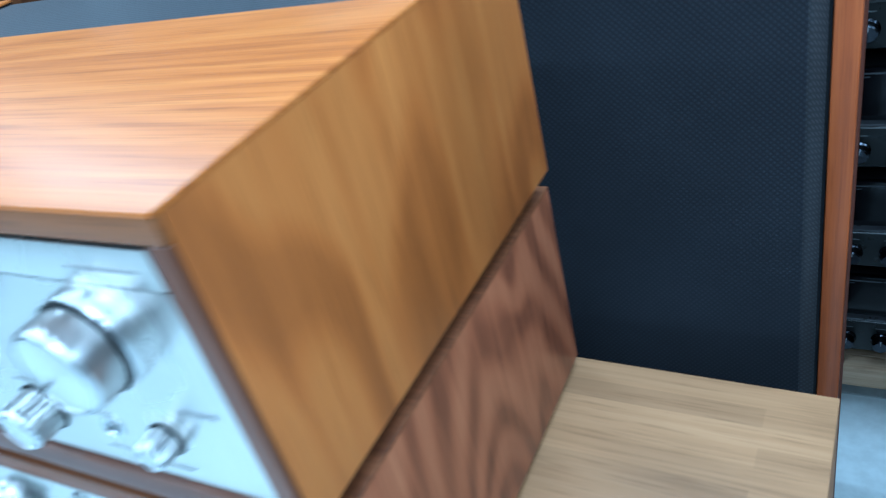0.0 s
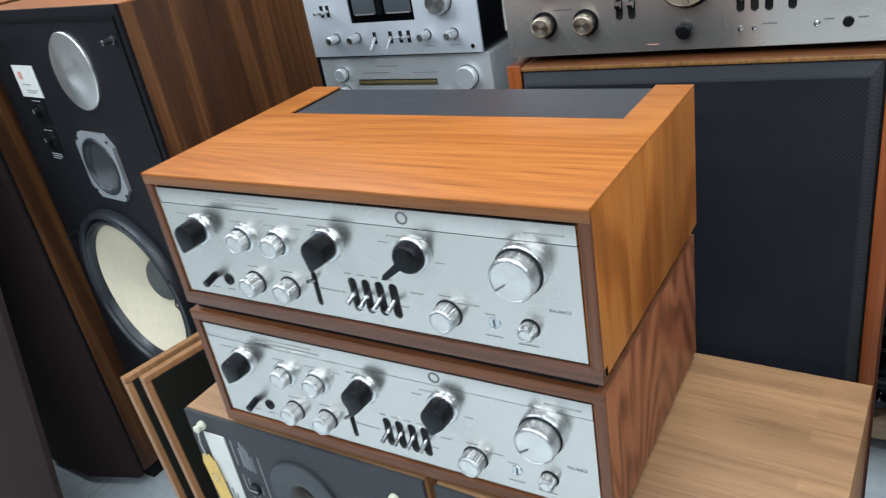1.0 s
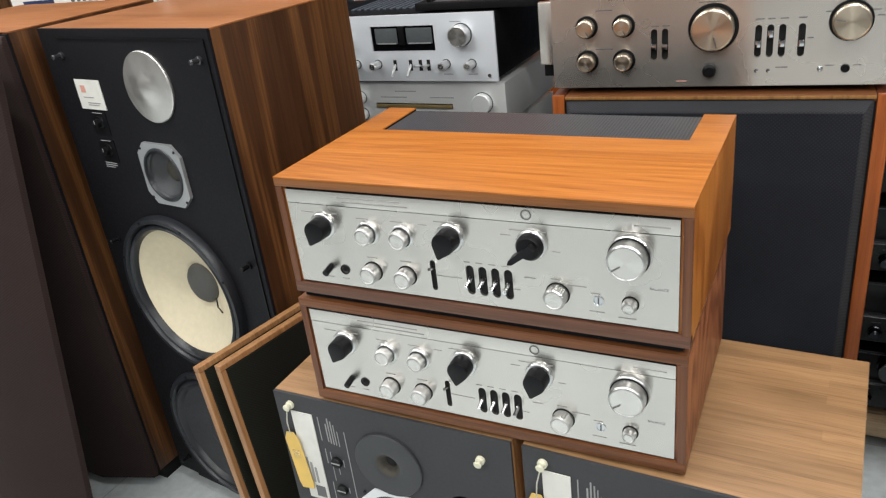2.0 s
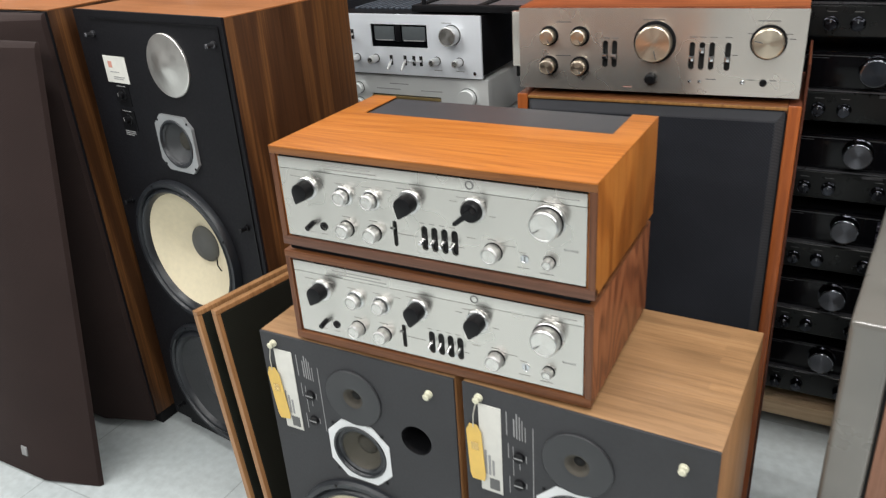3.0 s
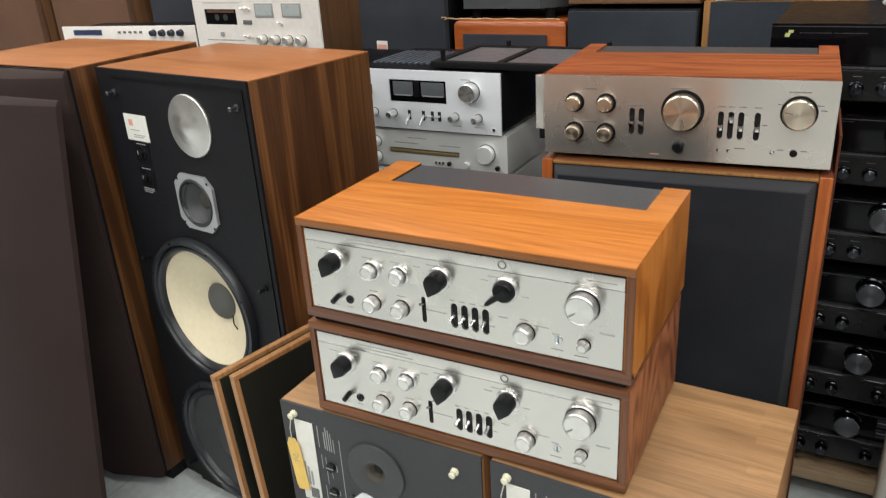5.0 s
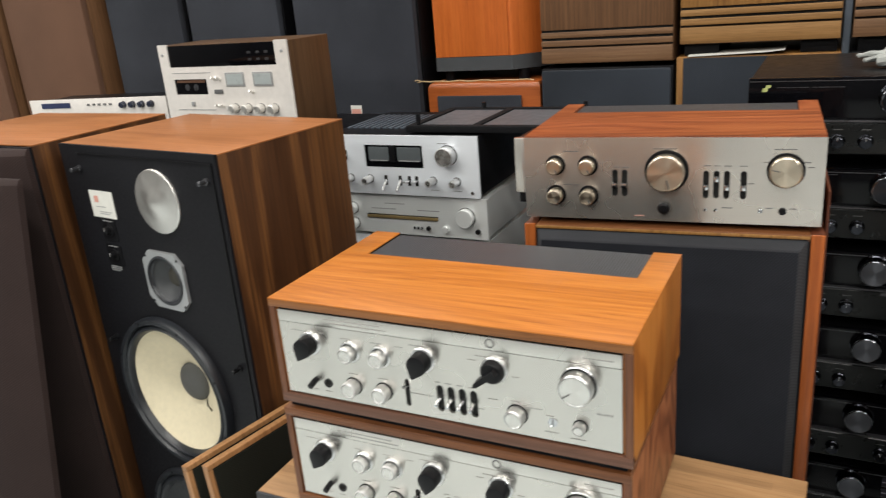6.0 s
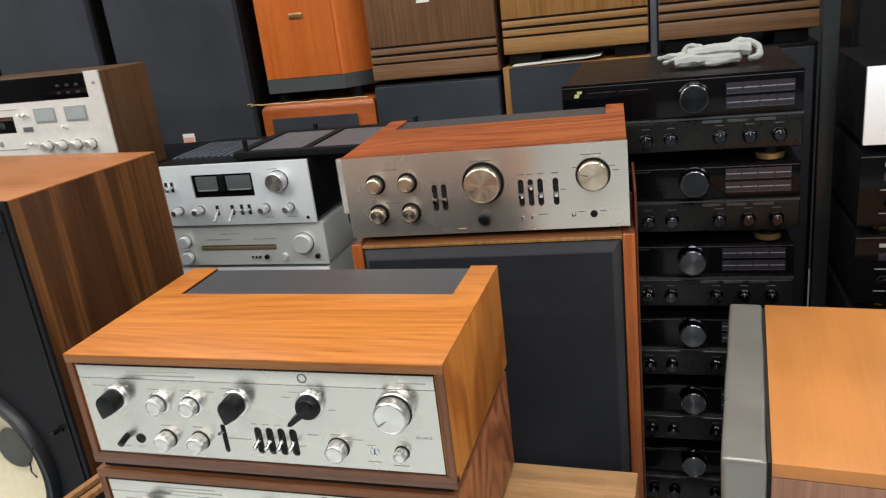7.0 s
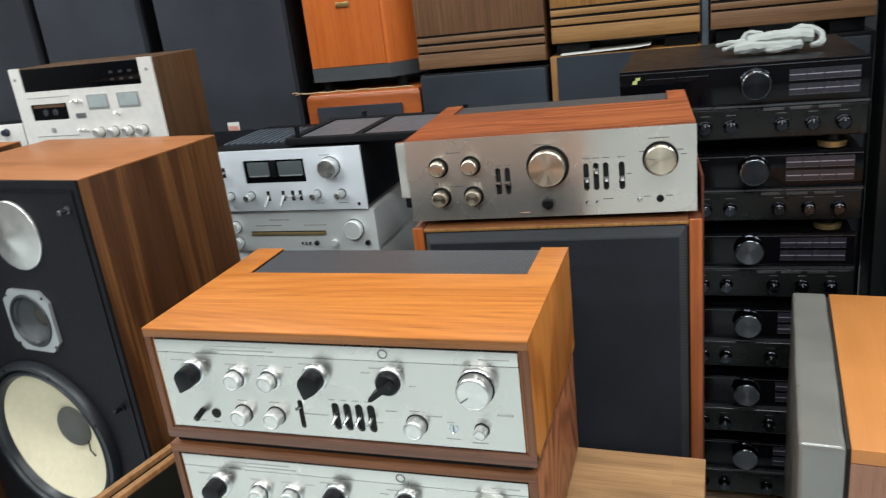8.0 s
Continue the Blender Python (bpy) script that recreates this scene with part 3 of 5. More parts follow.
# ---- wooden integrated amplifiers, stacked ----
def integrated_amplifier(m, label, side_wood, top_wood, knob_angles, select_angle, slim, lever_tilts, foot):
    """Origin: front left lower corner of the case; the front looks to -y."""
    W, D, HT = 0.475, 0.280, 0.153
    t = thing("amplifier", m, label, "amplifier", "wooden-cased amplifiers in a stack")
    shape = [(0.0, 0.0), (W, 0.0), (W, D), (0.438, D), (0.438, 0.182), (0.043, 0.182), (0.043, D), (0.0, D)]
    bm = sheeted(shape, [], HT, HT - 0.0018, to=lambda u, v, w: (u, v, w))
    rim = [e for e in bm.edges if all(v.co.z > HT - 0.0005 for v in e.verts) and len(e.link_faces) == 2 and e.calc_face_angle(0) > 1]
    bmesh.ops.bevel(bm, geom=rim, offset=0.0006, segments=2, profile=0.5, affect="EDGES")
    part("top_panel", bm, top_wood, t)
    for x0, x1 in ((0.0, 0.012), (W - 0.012, W)):
        part("side_panel", boxed(x0, x1, 0.004, D, 0.004, HT - 0.0019, 0.001), side_wood, t)
    for x0, x1 in ((0.0, 0.0092), (W - 0.0092, W)):
        part("frame_stile", boxed(x0, x1, 0.0, 0.0038, 0.003, HT - 0.0120, 0.0012, 3), EDGE_Z, t)
    part("frame_rail", boxed(0.0, W, 0.0, 0.0038, HT - 0.0118, HT - 0.0019, 0.0006), TEAK_EDGE if top_wood is TEAK_X else EDGE, t)
    part("top_core", sheeted([(0.0125, 0.004), (W - 0.0125, 0.004), (W - 0.0125, D), (0.438, D), (0.438, 0.182), (0.043, 0.182), (0.043, D), (0.0125, D)], [], HT - 0.0019, HT - 0.0135, to=lambda u, v, w: (u, v, w)), BLACK_SATIN, t)
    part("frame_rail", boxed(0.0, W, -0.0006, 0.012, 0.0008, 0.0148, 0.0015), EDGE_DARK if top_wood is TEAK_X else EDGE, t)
    part("bottom_panel", boxed(0.0125, W - 0.0125, 0.0125, D, 0.0, 0.010), MATT_BLACK, t)
    # added black block that stands in for the shade in the gap underneath
    part("bottom_pan", boxed(0.008, W - 0.008, 0.0060, D - 0.01, -0.75 * foot, -0.0003), MATT_BLACK, t)
    part("back_panel", boxed(0.0125, W - 0.0125, D - 0.012, D - 0.006, 0.0105, HT - 0.03), BLACK_SATIN, t)
    part("vent_grille", boxed(0.0435, 0.4375, 0.1825, D - 0.002, HT - 0.008, HT - 0.0035), PERFORATED, t, "black perforated vent cover")
    for x in (0.05, W - 0.05):
        for y in (0.04, D - 0.04):
            part("foot", lathed_up(x, y, -foot, 0.0, 0.012), RUBBER, t)
    # face: a narrow strip over the main plate, with a dark reveal round both
    px0, px1, pz0, pz1, line = 0.0124, 0.4628, 0.0178, 0.1380, 0.1212
    part("reveal", boxed(0.009, 0.466, 0.006, 0.0075, 0.0138, HT - 0.0115), VOID, t)
    slots = [(0.197, 0.0466, 0.0066, 0.038)] + [(0.2422 + 0.0149 * k, 0.0466, 0.0095, 0.036) for k in range(4)]
    holes = [capsule_pts(x, z, w, h) for x, z, w, h in slots] + [circle_pts(0.0778, 0.0392, 0.0034, 16)]
    part("faceplate", sheeted(rect_pts(px0, px1, pz0, line - 0.0004), holes, 0.002, 0.0055), PLATE, t, "satin silver faceplate")
    part("face_strip", boxed(px0, px1, 0.0016, 0.0055, line + 0.0004, pz1, 0.0004), PLATE, t)
    FY = 0.002
    for x, z, w, h in slots:
        slot_liner(t, x, z, w, h, 0.0056)
    lever(t, 0.197, 0.004, 0.0545, lever_tilts[4], 0.012, 0.0019)
    for k in range(4):
        lever(t, 0.2422 + 0.0149 * k, 0.004, 0.0490, lever_tilts[k], 0.017, 0.0024)
    pointer_knob(t, 0.0585, FY, 0.0950, knob_angles[0])
    pointer_knob(t, 0.2235, FY, 0.0965, knob_angles[1])
    pointer_knob(t, 0.3160, FY, 0.0980, select_angle, slim)
    for x in (0.1192, 0.1638):
        turned_knob(t, x, FY, 0.0915, 0.0108, 0.016, ring=0.0143)
    for x in (0.1175, 0.1625):
        turned_knob(t, x, FY, 0.0420, 0.0110, 0.016)
    part("knob_collar", lathed(0.4170, FY, 0.0985, [(0.0214, 0.0), (0.0214, 0.0062), (0.0205, 0.0074), (0.0185, 0.0076)], 48), SATIN_RING, t)
    part("knob_gap", lathed(0.4170, FY, 0.0985, [(0.0197, 0.0072), (0.0197, 0.0088), (0.0180, 0.0088)], 48), VOID, t)
    turned_knob(t, 0.4170, FY - 0.0086, 0.0985, 0.0192, 0.0150, flute=0.0004, name="volume_knob", mark=215)
    turned_knob(t, 0.3410, FY, 0.0436, 0.0118, 0.016)
    turned_knob(t, 0.4163, FY, 0.0425, 0.0074, 0.012)
    lever(t, 0.0585, FY, 0.0415, -12, 0.015, 0.0040, "toggle_switch", BLACK)
    part("jack", lathed(0.0778, FY, 0.0392, [(0.0062, 0), (0.0062, 0.0012), (0.005, 0.0016), (0.0038, 0.0012), (0.0038, -0.003), (0.0002, -0.0031)], 20), BLACK, t)
    part("lamp_ring", lathed(0.3838, FY, 0.0413, [(0.0058, 0), (0.0058, 0.0008), (0.0047, 0.001), (0.0043, 0.0004), (0.0002, 0.0003)], 20), CHROME, t)
    part("lamp_slot", boxed(0.3832, 0.3844, FY - 0.0012, FY - 0.0004, 0.0378, 0.0448), PRINT, t)
    part("badge", lathed(0.3118, 0.0016, 0.1305, [(0.0058, 0), (0.0058, 0.0006), (0.0044, 0.0006), (0.0044, 0.0)], 24, cap=False), PRINT, t, "small dark ring badge")
    small = [(0.083, 0.166, 0.1320), (0.090, 0.175, 0.1270), (0.420, 0.454, 0.1290)]
    bars(t, small, PLATE_PRINT, 0.0016, h=0.0015)
    tiny = [(0.030, 0.048, 0.111), (0.066, 0.080, 0.111), (0.106, 0.122, 0.1085), (0.150, 0.166, 0.1085), (0.185, 0.196, 0.108), (0.205, 0.232, 0.1135), (0.292, 0.332, 0.1125),
            (0.337, 0.346, 0.092), (0.282, 0.293, 0.106), (0.236, 0.243, 0.0685), (0.250, 0.258, 0.0685), (0.265, 0.273, 0.0685), (0.280, 0.288, 0.0685), (0.305, 0.318, 0.0585), (0.352, 0.372, 0.0555),
            (0.334, 0.346, 0.0605), (0.376, 0.386, 0.0495), (0.374, 0.390, 0.0285), (0.404, 0.422, 0.0255), (0.200, 0.232, 0.0475), (0.048, 0.060, 0.0275), (0.072, 0.082, 0.0275), (0.112, 0.126, 0.0600), (0.156, 0.170, 0.0600), (0.292, 0.300, 0.0425)]
    bars(t, tiny, PLATE_PRINT, FY, h=0.0011)
    word(t, "BALANCE", 0.4440, FY - 0.0002, 0.0625, 0.0042, LABEL_GREY)
    return t


def lathed_up(x, y, z0, z1, r, seg=20):
    bm = bmesh.new()
    bmesh.ops.create_cone(bm, cap_ends=True, segments=seg, radius1=r * 0.92, radius2=r, depth=z1 - z0, matrix=Matrix.Translation((x, y, (z0 + z1) / 2)))
    return bm


AMP_X, AMP_Y, AMP_Z = -0.475, 0.0, 0.7755
integrated_amplifier(pose(AMP_X, AMP_Y, AMP_Z), "silver-faced amplifier in orange teak case, on another amplifier", TEAK_Z, TEAK_X, (-116, -112), -142, True, (-18, -18, -18, -18, 20), 0.0094)
integrated_amplifier(pose(AMP_X - 0.0018, AMP_Y - 0.0005, AMP_Z - 0.1625, 0, 0, 0.35), "silver-faced amplifier in dark rosewood case, on two loudspeakers", ROSE_Z, EDGE, (-116, -100), -105, False, (-18, -18, -18, -18, 24), 0.0029)


# ---- drivers ----
def cone_driver(parent, x, z, r, cone, cap, cone_r, cap_r, depth, rim=RUBBER, name="woofer", label="", y=0.0, proud=0.010):
    """A cone loudspeaker: cast rim, rolled surround, cone and dust cap."""
    top = part(name, lathed(x, y, z, [(r, -0.001), (r, proud * 0.55), (r - 0.004, proud), (r - 0.012, proud), (r - 0.016, proud * 0.5)], 64, cap=False), rim, parent, label)
    roll = [(r - 0.0155, proud * 0.5)] + [(r - 0.016 - (r - 0.016 - cone_r) * s / 8, proud * 0.3 + 0.009 * math.sin(math.pi * s / 8)) for s in range(9)]
    part("surround", lathed(x, y, z, roll + [(cone_r - 0.002, 0.0)], 64, cap=False), RUBBER, top)
    prof = [(cone_r, 0.001)] + [(cone_r - (cone_r - cap_r) * s / 10, 0.001 - depth * (s / 10) ** 0.85) for s in range(1, 11)]
    part("cone", lathed(x, y, z, prof + [(cap_r * 0.9, -depth - 0.004)], 64), cone, top)
    dome = [(cap_r * math.cos(math.pi / 2 * s / 6), -depth + cap_r * 0.45 * math.sin(math.pi / 2 * s / 6)) for s in range(6)] + [(0.0003, -depth + cap_r * 0.45)]
    part("dust_cap", lathed(x, y, z, dome, 40), cap, top)
    for k in range(8):
        a = math.pi * (k + 0.5) / 4
        part("screw", lathed(x + (r - 0.007) * math.cos(a), y - proud, z + (r - 0.007) * math.sin(a), [(0.003, 0), (0.003, 0.001), (0.0003, 0.0016)], 10), BLACK, top)
    return top


def framed_midrange(parent, x, z, half, cone_r, name="midrange", corner=0.50, cone_mat=None, frame_mat=None, frame_label="white metal frame with cut corners"):
    """A mid driver on a white cut-corner frame."""
    cut = half * corner
    top = part(name, sheeted(rect_pts(x - half, x + half, z - half, z + half, cut), [circle_pts(x, z, half * 0.87, 40)], -0.006, 0.0005), frame_mat or DOME_WHITE, parent, frame_label)
    part("surround", lathed(x, 0, z, [(half * 0.875, 0.0055), (half * 0.85, 0.008), (half * 0.79, 0.008), (half * 0.76, 0.004), (cone_r, 0.0045), (cone_r - 0.003, 0.001)], 48, cap=False), RUBBER, top)
    prof = [(cone_r - 0.002, 0.002)] + [(cone_r - (cone_r - 0.019) * s / 8, 0.002 - 0.020 * (s / 8) ** 0.8) for s in range(1, 9)]
    part("cone", lathed(x, 0, z, prof, 48), cone_mat or CONE_BROWN, top)
    part("dust_cap", lathed(x, 0, z, [(0.0195 * math.cos(math.pi / 2 * s / 6), -0.0195 + 0.008 * math.sin(math.pi / 2 * s / 6)) for s in range(6)] + [(0.0003, -0.0115)], 28), CAP_DUST, top)
    for sx in (-1, 1):
        for sz in (-1, 1):
            part("screw", lathed(x + sx * (half - 0.0115), -0.006, z + sz * (half - 0.0115), [(0.0026, 0), (0.0026, 0.001), (0.0003, 0.0014)], 12), BLACK, top)
    return top


FRAME_GREY = paint("grey_cast_frame", (0.40, 0.41, 0.42), 0.38, 0.5, vary=0.08)
DOME_WHITE = paint("white_cast_frame", (0.76, 0.77, 0.78), 0.4, 0.2, vary=0.05)


# ---- bookshelf loudspeakers under the amplifiers ----
def bookshelf_speaker(m, tag_turn):
    W, D, HT = 0.352, 0.2925, 0.610
    t = thing("bookshelf_speaker", m, "pale walnut loudspeaker, bare charcoal front, yellow tag, under amplifiers", "loudspeaker", "loudspeakers under the amplifiers")
    part("top_panel", boxed(0, W, 0.0, D, HT - 0.0022, HT, 0.0008), OAK_X, t)
    for x0, x1 in ((0.0, 0.018), (W - 0.018, W)):
        part("side_panel", boxed(x0, x1, 0.0, D, 0.0, HT - 0.0024, 0.001), OAK_Z, t)
    part("bottom_panel", boxed(0.0185, W - 0.0185, 0.0, D, 0.0, 0.018), OAK_X, t)
    part("back_panel", boxed(0.0185, W - 0.0185, D - 0.018, D - 0.002, 0.0185, HT - 0.0185), BAFFLE_BLACK, t)
    wx, wz, mx, mz, tx, tz = 0.172, 0.200, 0.171, 0.4175, 0.1725, 0.5260
    holes = [circle_pts(wx, wz, 0.142, 48), circle_pts(mx, mz, 0.046, 32), circle_pts(0.281, 0.477, 0.0265, 32), circle_pts(tx, tz, 0.016, 24)]
    part("baffle", sheeted(rect_pts(0.0, W, 0.0185, HT - 0.0005), holes, -0.0045, -0.0005), BAFFLE, t, "charcoal painted baffle")
    port = part("port", lathed(0.281, -0.0045, 0.477, [(0.0265, 0), (0.0255, -0.003), (0.0255, -0.09), (0.0003, -0.091)], 32), BLACK, t)
    cone_driver(t, wx, wz, 0.152, CONE_CREAM, CAP_GREY, 0.121, 0.036, 0.045, y=-0.0045, label="large woofer with a cream paper cone")
    framed_midrange(t, mx, mz, 0.0585, 0.040)
    tw = part("tweeter", lathed(tx, -0.0045, tz, [(0.051, 0), (0.051, 0.003), (0.0495, 0.0042), (0.024, 0.0042), (0.021, 0.0038), (0.018, 0.0030)], 48, cap=False), TWEETER_GREY, t, "round grey tweeter plate")
    part("felt_ring", lathed(tx, -0.0045, tz, [(0.0182, 0.0030), (0.0150, 0.0012), (0.0120, -0.0020), (0.0095, -0.0075), (0.0003, -0.008)], 36), TAN_FELT, tw)
    part("dust_cap", lathed(tx, -0.0045, tz, [(0.0085, -0.0078), (0.007, -0.0068), (0.004, -0.0062), (0.0003, -0.0060)], 24), VOID, tw)
    for px, pz in ((0.026, 0.5920), (0.3107, 0.5735)):
        part("grille_peg", lathed(px, -0.0045, pz, [(0.0062, 0), (0.0062, 0.0035), (0.0048, 0.005), (0.0048, 0.009), (0.0054, 0.0105), (0.0034, 0.012), (0.0003, 0.012)], 20), IVORY, t, "ivory plastic grille peg")
    for px, pz in ((0.026, 0.036), (0.330, 0.036)):
        part("grille_peg", lathed(px, -0.0045, pz, [(0.0075, 0), (0.0075, 0.004), (0.0058, 0.006), (0.0058, 0.014), (0.0003, 0.018)], 20), IVORY, t)
    plate = part("name_plate", boxed(0.0245, 0.0595, -0.0062, -0.0046, 0.4265, 0.5820, 0.0005), LABEL_WHITE, t, "pale aluminium name plate")
    part("plate_mark", boxed(0.039, 0.055, -0.0068, -0.0063, 0.4325, 0.4525), PRINT, plate)
    for k in range(3):
        part("plate_writing", boxed(0.032 + 0.006 * k, 0.0355 + 0.006 * k, -0.0068, -0.0063, 0.4585, 0.5025 - 0.008 * k), LABEL_GREY, plate)
    rows = [(0.0670, 0.0685, 0.540, 0.580), (0.1072, 0.1084, 0.440, 0.564), (0.0780, 0.0800, 0.540, 0.571), (0.0822, 0.0842, 0.538, 0.581), (0.0866, 0.0884, 0.537, 0.577), (0.0908, 0.0922, 0.537, 0.572), (0.0955, 0.0968, 0.536, 0.562), (0.0690, 0.0703, 0.500, 0.526), (0.0700, 0.0712, 0.436, 0.466), (0.0765, 0.0776, 0.470, 0.522), (0.0865, 0.0876, 0.484, 0.496), (0.0965, 0.0977, 0.500, 0.512), (0.0965, 0.0977, 0.452, 0.462)]
    for x0, x1, z0, z1 in rows:
        part("print_bar", boxed(x0, x1, -0.0049, -0.0045, z0, z1), LABEL_GREY, t)
    for kz in (0.507, 0.457):
        k = part("level_knob", lathed(0.0865, -0.0045, kz, [(0.0085, 0), (0.0085, 0.004), (0.0078, 0.0052), (0.0003, 0.0052)], 24), BLACK, t)
        part("knob_slot", boxed(0.0795, 0.0935, -0.0105, -0.0098, kz - 0.0009, kz + 0.0009), LABEL_GREY, k)
    string = part("tag_string", tube(bmesh.new(), [(0.026, -0.014, 0.590), (0.020, -0.013, 0.566), (0.0165, -0.009, 0.540)], 0.0009, 5), STRING, t)
    a = radians(tag_turn)
    pts = [(-0.010, -0.1), (0.010, -0.1), (0.0125, -0.09), (0.012, -0.012), (0.006, 0.0), (-0.006, 0.0), (-0.012, -0.012), (-0.0125, -0.09)]
    pts = [(0.0165 + x * math.cos(a) - z * math.sin(a), 0.545 + x * math.sin(a) + z * math.cos(a)) for x, z in pts]
    tag = part("hang_tag", prism(bmesh.new(), pts, -0.0085, -0.0095), TAG_YELLOW, t, "yellow card hang tag on a string")
    c, s = math.cos(a), math.sin(a)
    q = [(0.0165 + x * c - z * s, 0.545 + x * s + z * c) for x, z in ((-0.006, -0.045), (0.006, -0.045), (0.006, -0.031), (-0.006, -0.031))]
    part("tag_mark", prism(bmesh.new(), q, -0.0096, -0.0099), BRASS, tag)
    return t


bookshelf_speaker(pose(-0.5535, 0.0, 0.0), 6)
bookshelf_speaker(pose(-0.187, 0.0, 0.0, 0, 0, -1.76), 3)


# ---- tall three-way loudspeaker and its neighbours ----
def cabinet_shell(t, W, D, HT, base, side, top, front_y=0.0):
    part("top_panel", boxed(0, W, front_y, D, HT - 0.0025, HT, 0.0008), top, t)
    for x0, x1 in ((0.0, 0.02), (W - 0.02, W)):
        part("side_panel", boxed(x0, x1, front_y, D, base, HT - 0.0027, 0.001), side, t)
    part("back_panel", boxed(0.0205, W - 0.0205, D - 0.02, D, base, HT - 0.0205), BAFFLE_BLACK, t)
    part("bottom_panel", boxed(0.0205, W - 0.0205, front_y, D - 0.0205, base, base + 0.02), side, t)
    part("plinth", boxed(0.015, W - 0.015, front_y + 0.02, D - 0.015, 0.0, base - 0.0005), BLACK, t, "black recessed plinth")


def floor_speaker(m):
    W, D, HT = 0.458, 0.318, 1.058
    t = thing("floor_speaker", m, "tall walnut loudspeaker with bare black front and cream woofer", "loudspeaker", "tall loudspeakers")
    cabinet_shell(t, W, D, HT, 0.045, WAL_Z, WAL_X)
    wx, wz, mx, mz, dx, dz = 0.2160, 0.5570, 0.2623, 0.8068, 0.2829, 0.9628
    holes = [circle_pts(wx, wz, 0.140, 48), circle_pts(0.206, 0.208, 0.140, 48), circle_pts(mx, mz, 0.042, 32), circle_pts(dx, dz, 0.035, 32)]
    part("baffle", sheeted(rect_pts(0.0, W, 0.046, HT - 0.0005), holes, -0.006, -0.0005), BAFFLE_BLACK, t, "black painted baffle")
    part("baffle_lip", boxed(0.056, W - 0.010, -0.0085, -0.0065, HT - 0.0180, HT - 0.0155), BLACK, t)
    part("baffle_lip", boxed(W - 0.0130, W - 0.0105, -0.0085, -0.0065, 0.06, HT - 0.0185), BLACK, t)
    cone_driver(t, wx, wz, 0.1635, CONE_CREAM, CAP_GREY, 0.1345, 0.0425, 0.046, y=-0.006, label="large woofer with a cream paper cone", proud=0.016)
    cone_driver(t, 0.206, 0.208, 0.158, CONE_DARK, CONE_DARK, 0.124, 0.05, 0.012, y=-0.006, name="passive_radiator", label="dark passive radiator", proud=0.012)
    framed_midrange(t, mx, mz, 0.0575, 0.044, corner=0.36, cone_mat=CONE_DARK, frame_mat=FRAME_GREY, frame_label="grey cast frame with cut corners").location.y = -0.0065
    dome = [(0.061, 0.0), (0.061, 0.003), (0.0595, 0.0045), (0.054, 0.0055), (0.044, 0.0066), (0.032, 0.0085), (0.022, 0.0115), (0.013, 0.0140), (0.006, 0.0152), (0.0003, 0.0155)]
    part("tweeter", lathed(dx, -0.006, dz, dome, 56), DOME, t, "polished aluminium dish tweeter")
    label = part("name_label", boxed(0.0688, 0.143, -0.0075, -0.0062, 0.9150, 0.9690), LABEL_WHITE, t, "white label with a small red square")
    part("label_mark", boxed(0.0830, 0.0960, -0.0080, -0.0076, 0.9455, 0.9585), PALE_RED, label)
    bars(label, [(0.085, 0.115, 0.937), (0.093, 0.131, 0.927), (0.093, 0.125, 0.923)], LABEL_GREY, -0.0076, "label_writing", 0.0016)
    for kz in (0.890, 0.838):
        p = part("control_plate", boxed(0.0865, 0.1325, -0.0072, -0.0062, kz - 0.022, kz + 0.021), BLACK, t)
        k = part("level_knob", lathed(0.1095, -0.0072, kz, [(0.013, 0), (0.0125, 0.002), (0.008, 0.003), (0.008, 0.010), (0.0003, 0.011)], 28), BLACK, p)
        part("knob_mark", boxed(0.1087, 0.1103, -0.0186, -0.0182, kz, kz + 0.007), LABEL_GREY, k)
        bars(p, [(0.0945, 0.1245, kz + 0.0185)], LABEL_GREY, -0.0073, "plate_writing", 0.0014)
    bars(t, [(0.086, 0.122, 0.8125), (0.086, 0.122, 0.8085), (0.086, 0.114, 0.8045)], LABEL_GREY, -0.0062, h=0.0018)
    for sx, sz in ((0.0553, 1.0111), (0.428, 1.0107), (0.0462, 0.6471), (0.4252, 0.6561), (0.046, 0.09), (0.425, 0.09)):
        s = part("grille_stud", lathed(sx, -0.006, sz, [(0.0065, 0), (0.0065, 0.004), (0.004, 0.005), (0.004, 0.016), (0.0048, 0.018), (0.003, 0.020), (0.0003, 0.020)], 18), PLATE_DARK if sz > 1 else BLACK, t)
    w = part("lead_wire", tube(bmesh.new(), [(wx + 0.040, 0.030, wz - 0.022), (wx + 0.052, 0.020, wz - 0.034), (wx + 0.056, 0.024, wz - 0.048)], 0.0015, 6), BLACK, t)
    return t


floor_speaker(pose(-1.1955, 0.2955, 0.0, 0, 0, -7.4))


def chamfered_grille(bm, W, HT, depth, chamfer, z0=0.0):
    """A padded grille whose sides slope back over chamfer metres; top edges are rounded over."""
    outline = [(0.0, 0.0), (0.004, -0.010), (chamfer, -depth), (W - chamfer, -depth), (W - 0.004, -0.010), (W, 0.0)]
    levels = [(z0, 1.0, 0.0), (z0 + HT * 0.5, 1.0, 0.0), (HT - 0.030, 1.0, 0.0), (HT - 0.012, 0.86, 0.0), (HT - 0.003, 0.55, 0.0), (HT, 0.12, 0.0)]
    rings = []
    for z, k, _ in levels:
        rings.append([bm.verts.new((x, y * k, z)) for x, y in outline])
    n = len(outline)
    for a, b in zip(rings, rings[1:]):
        for k in range(n):
            bm.faces.new((a[k], a[(k + 1) % n], b[(k + 1) % n], b[k]))
    bm.faces.new(rings[0][::-1]), bm.faces.new(rings[-1])
    return bm


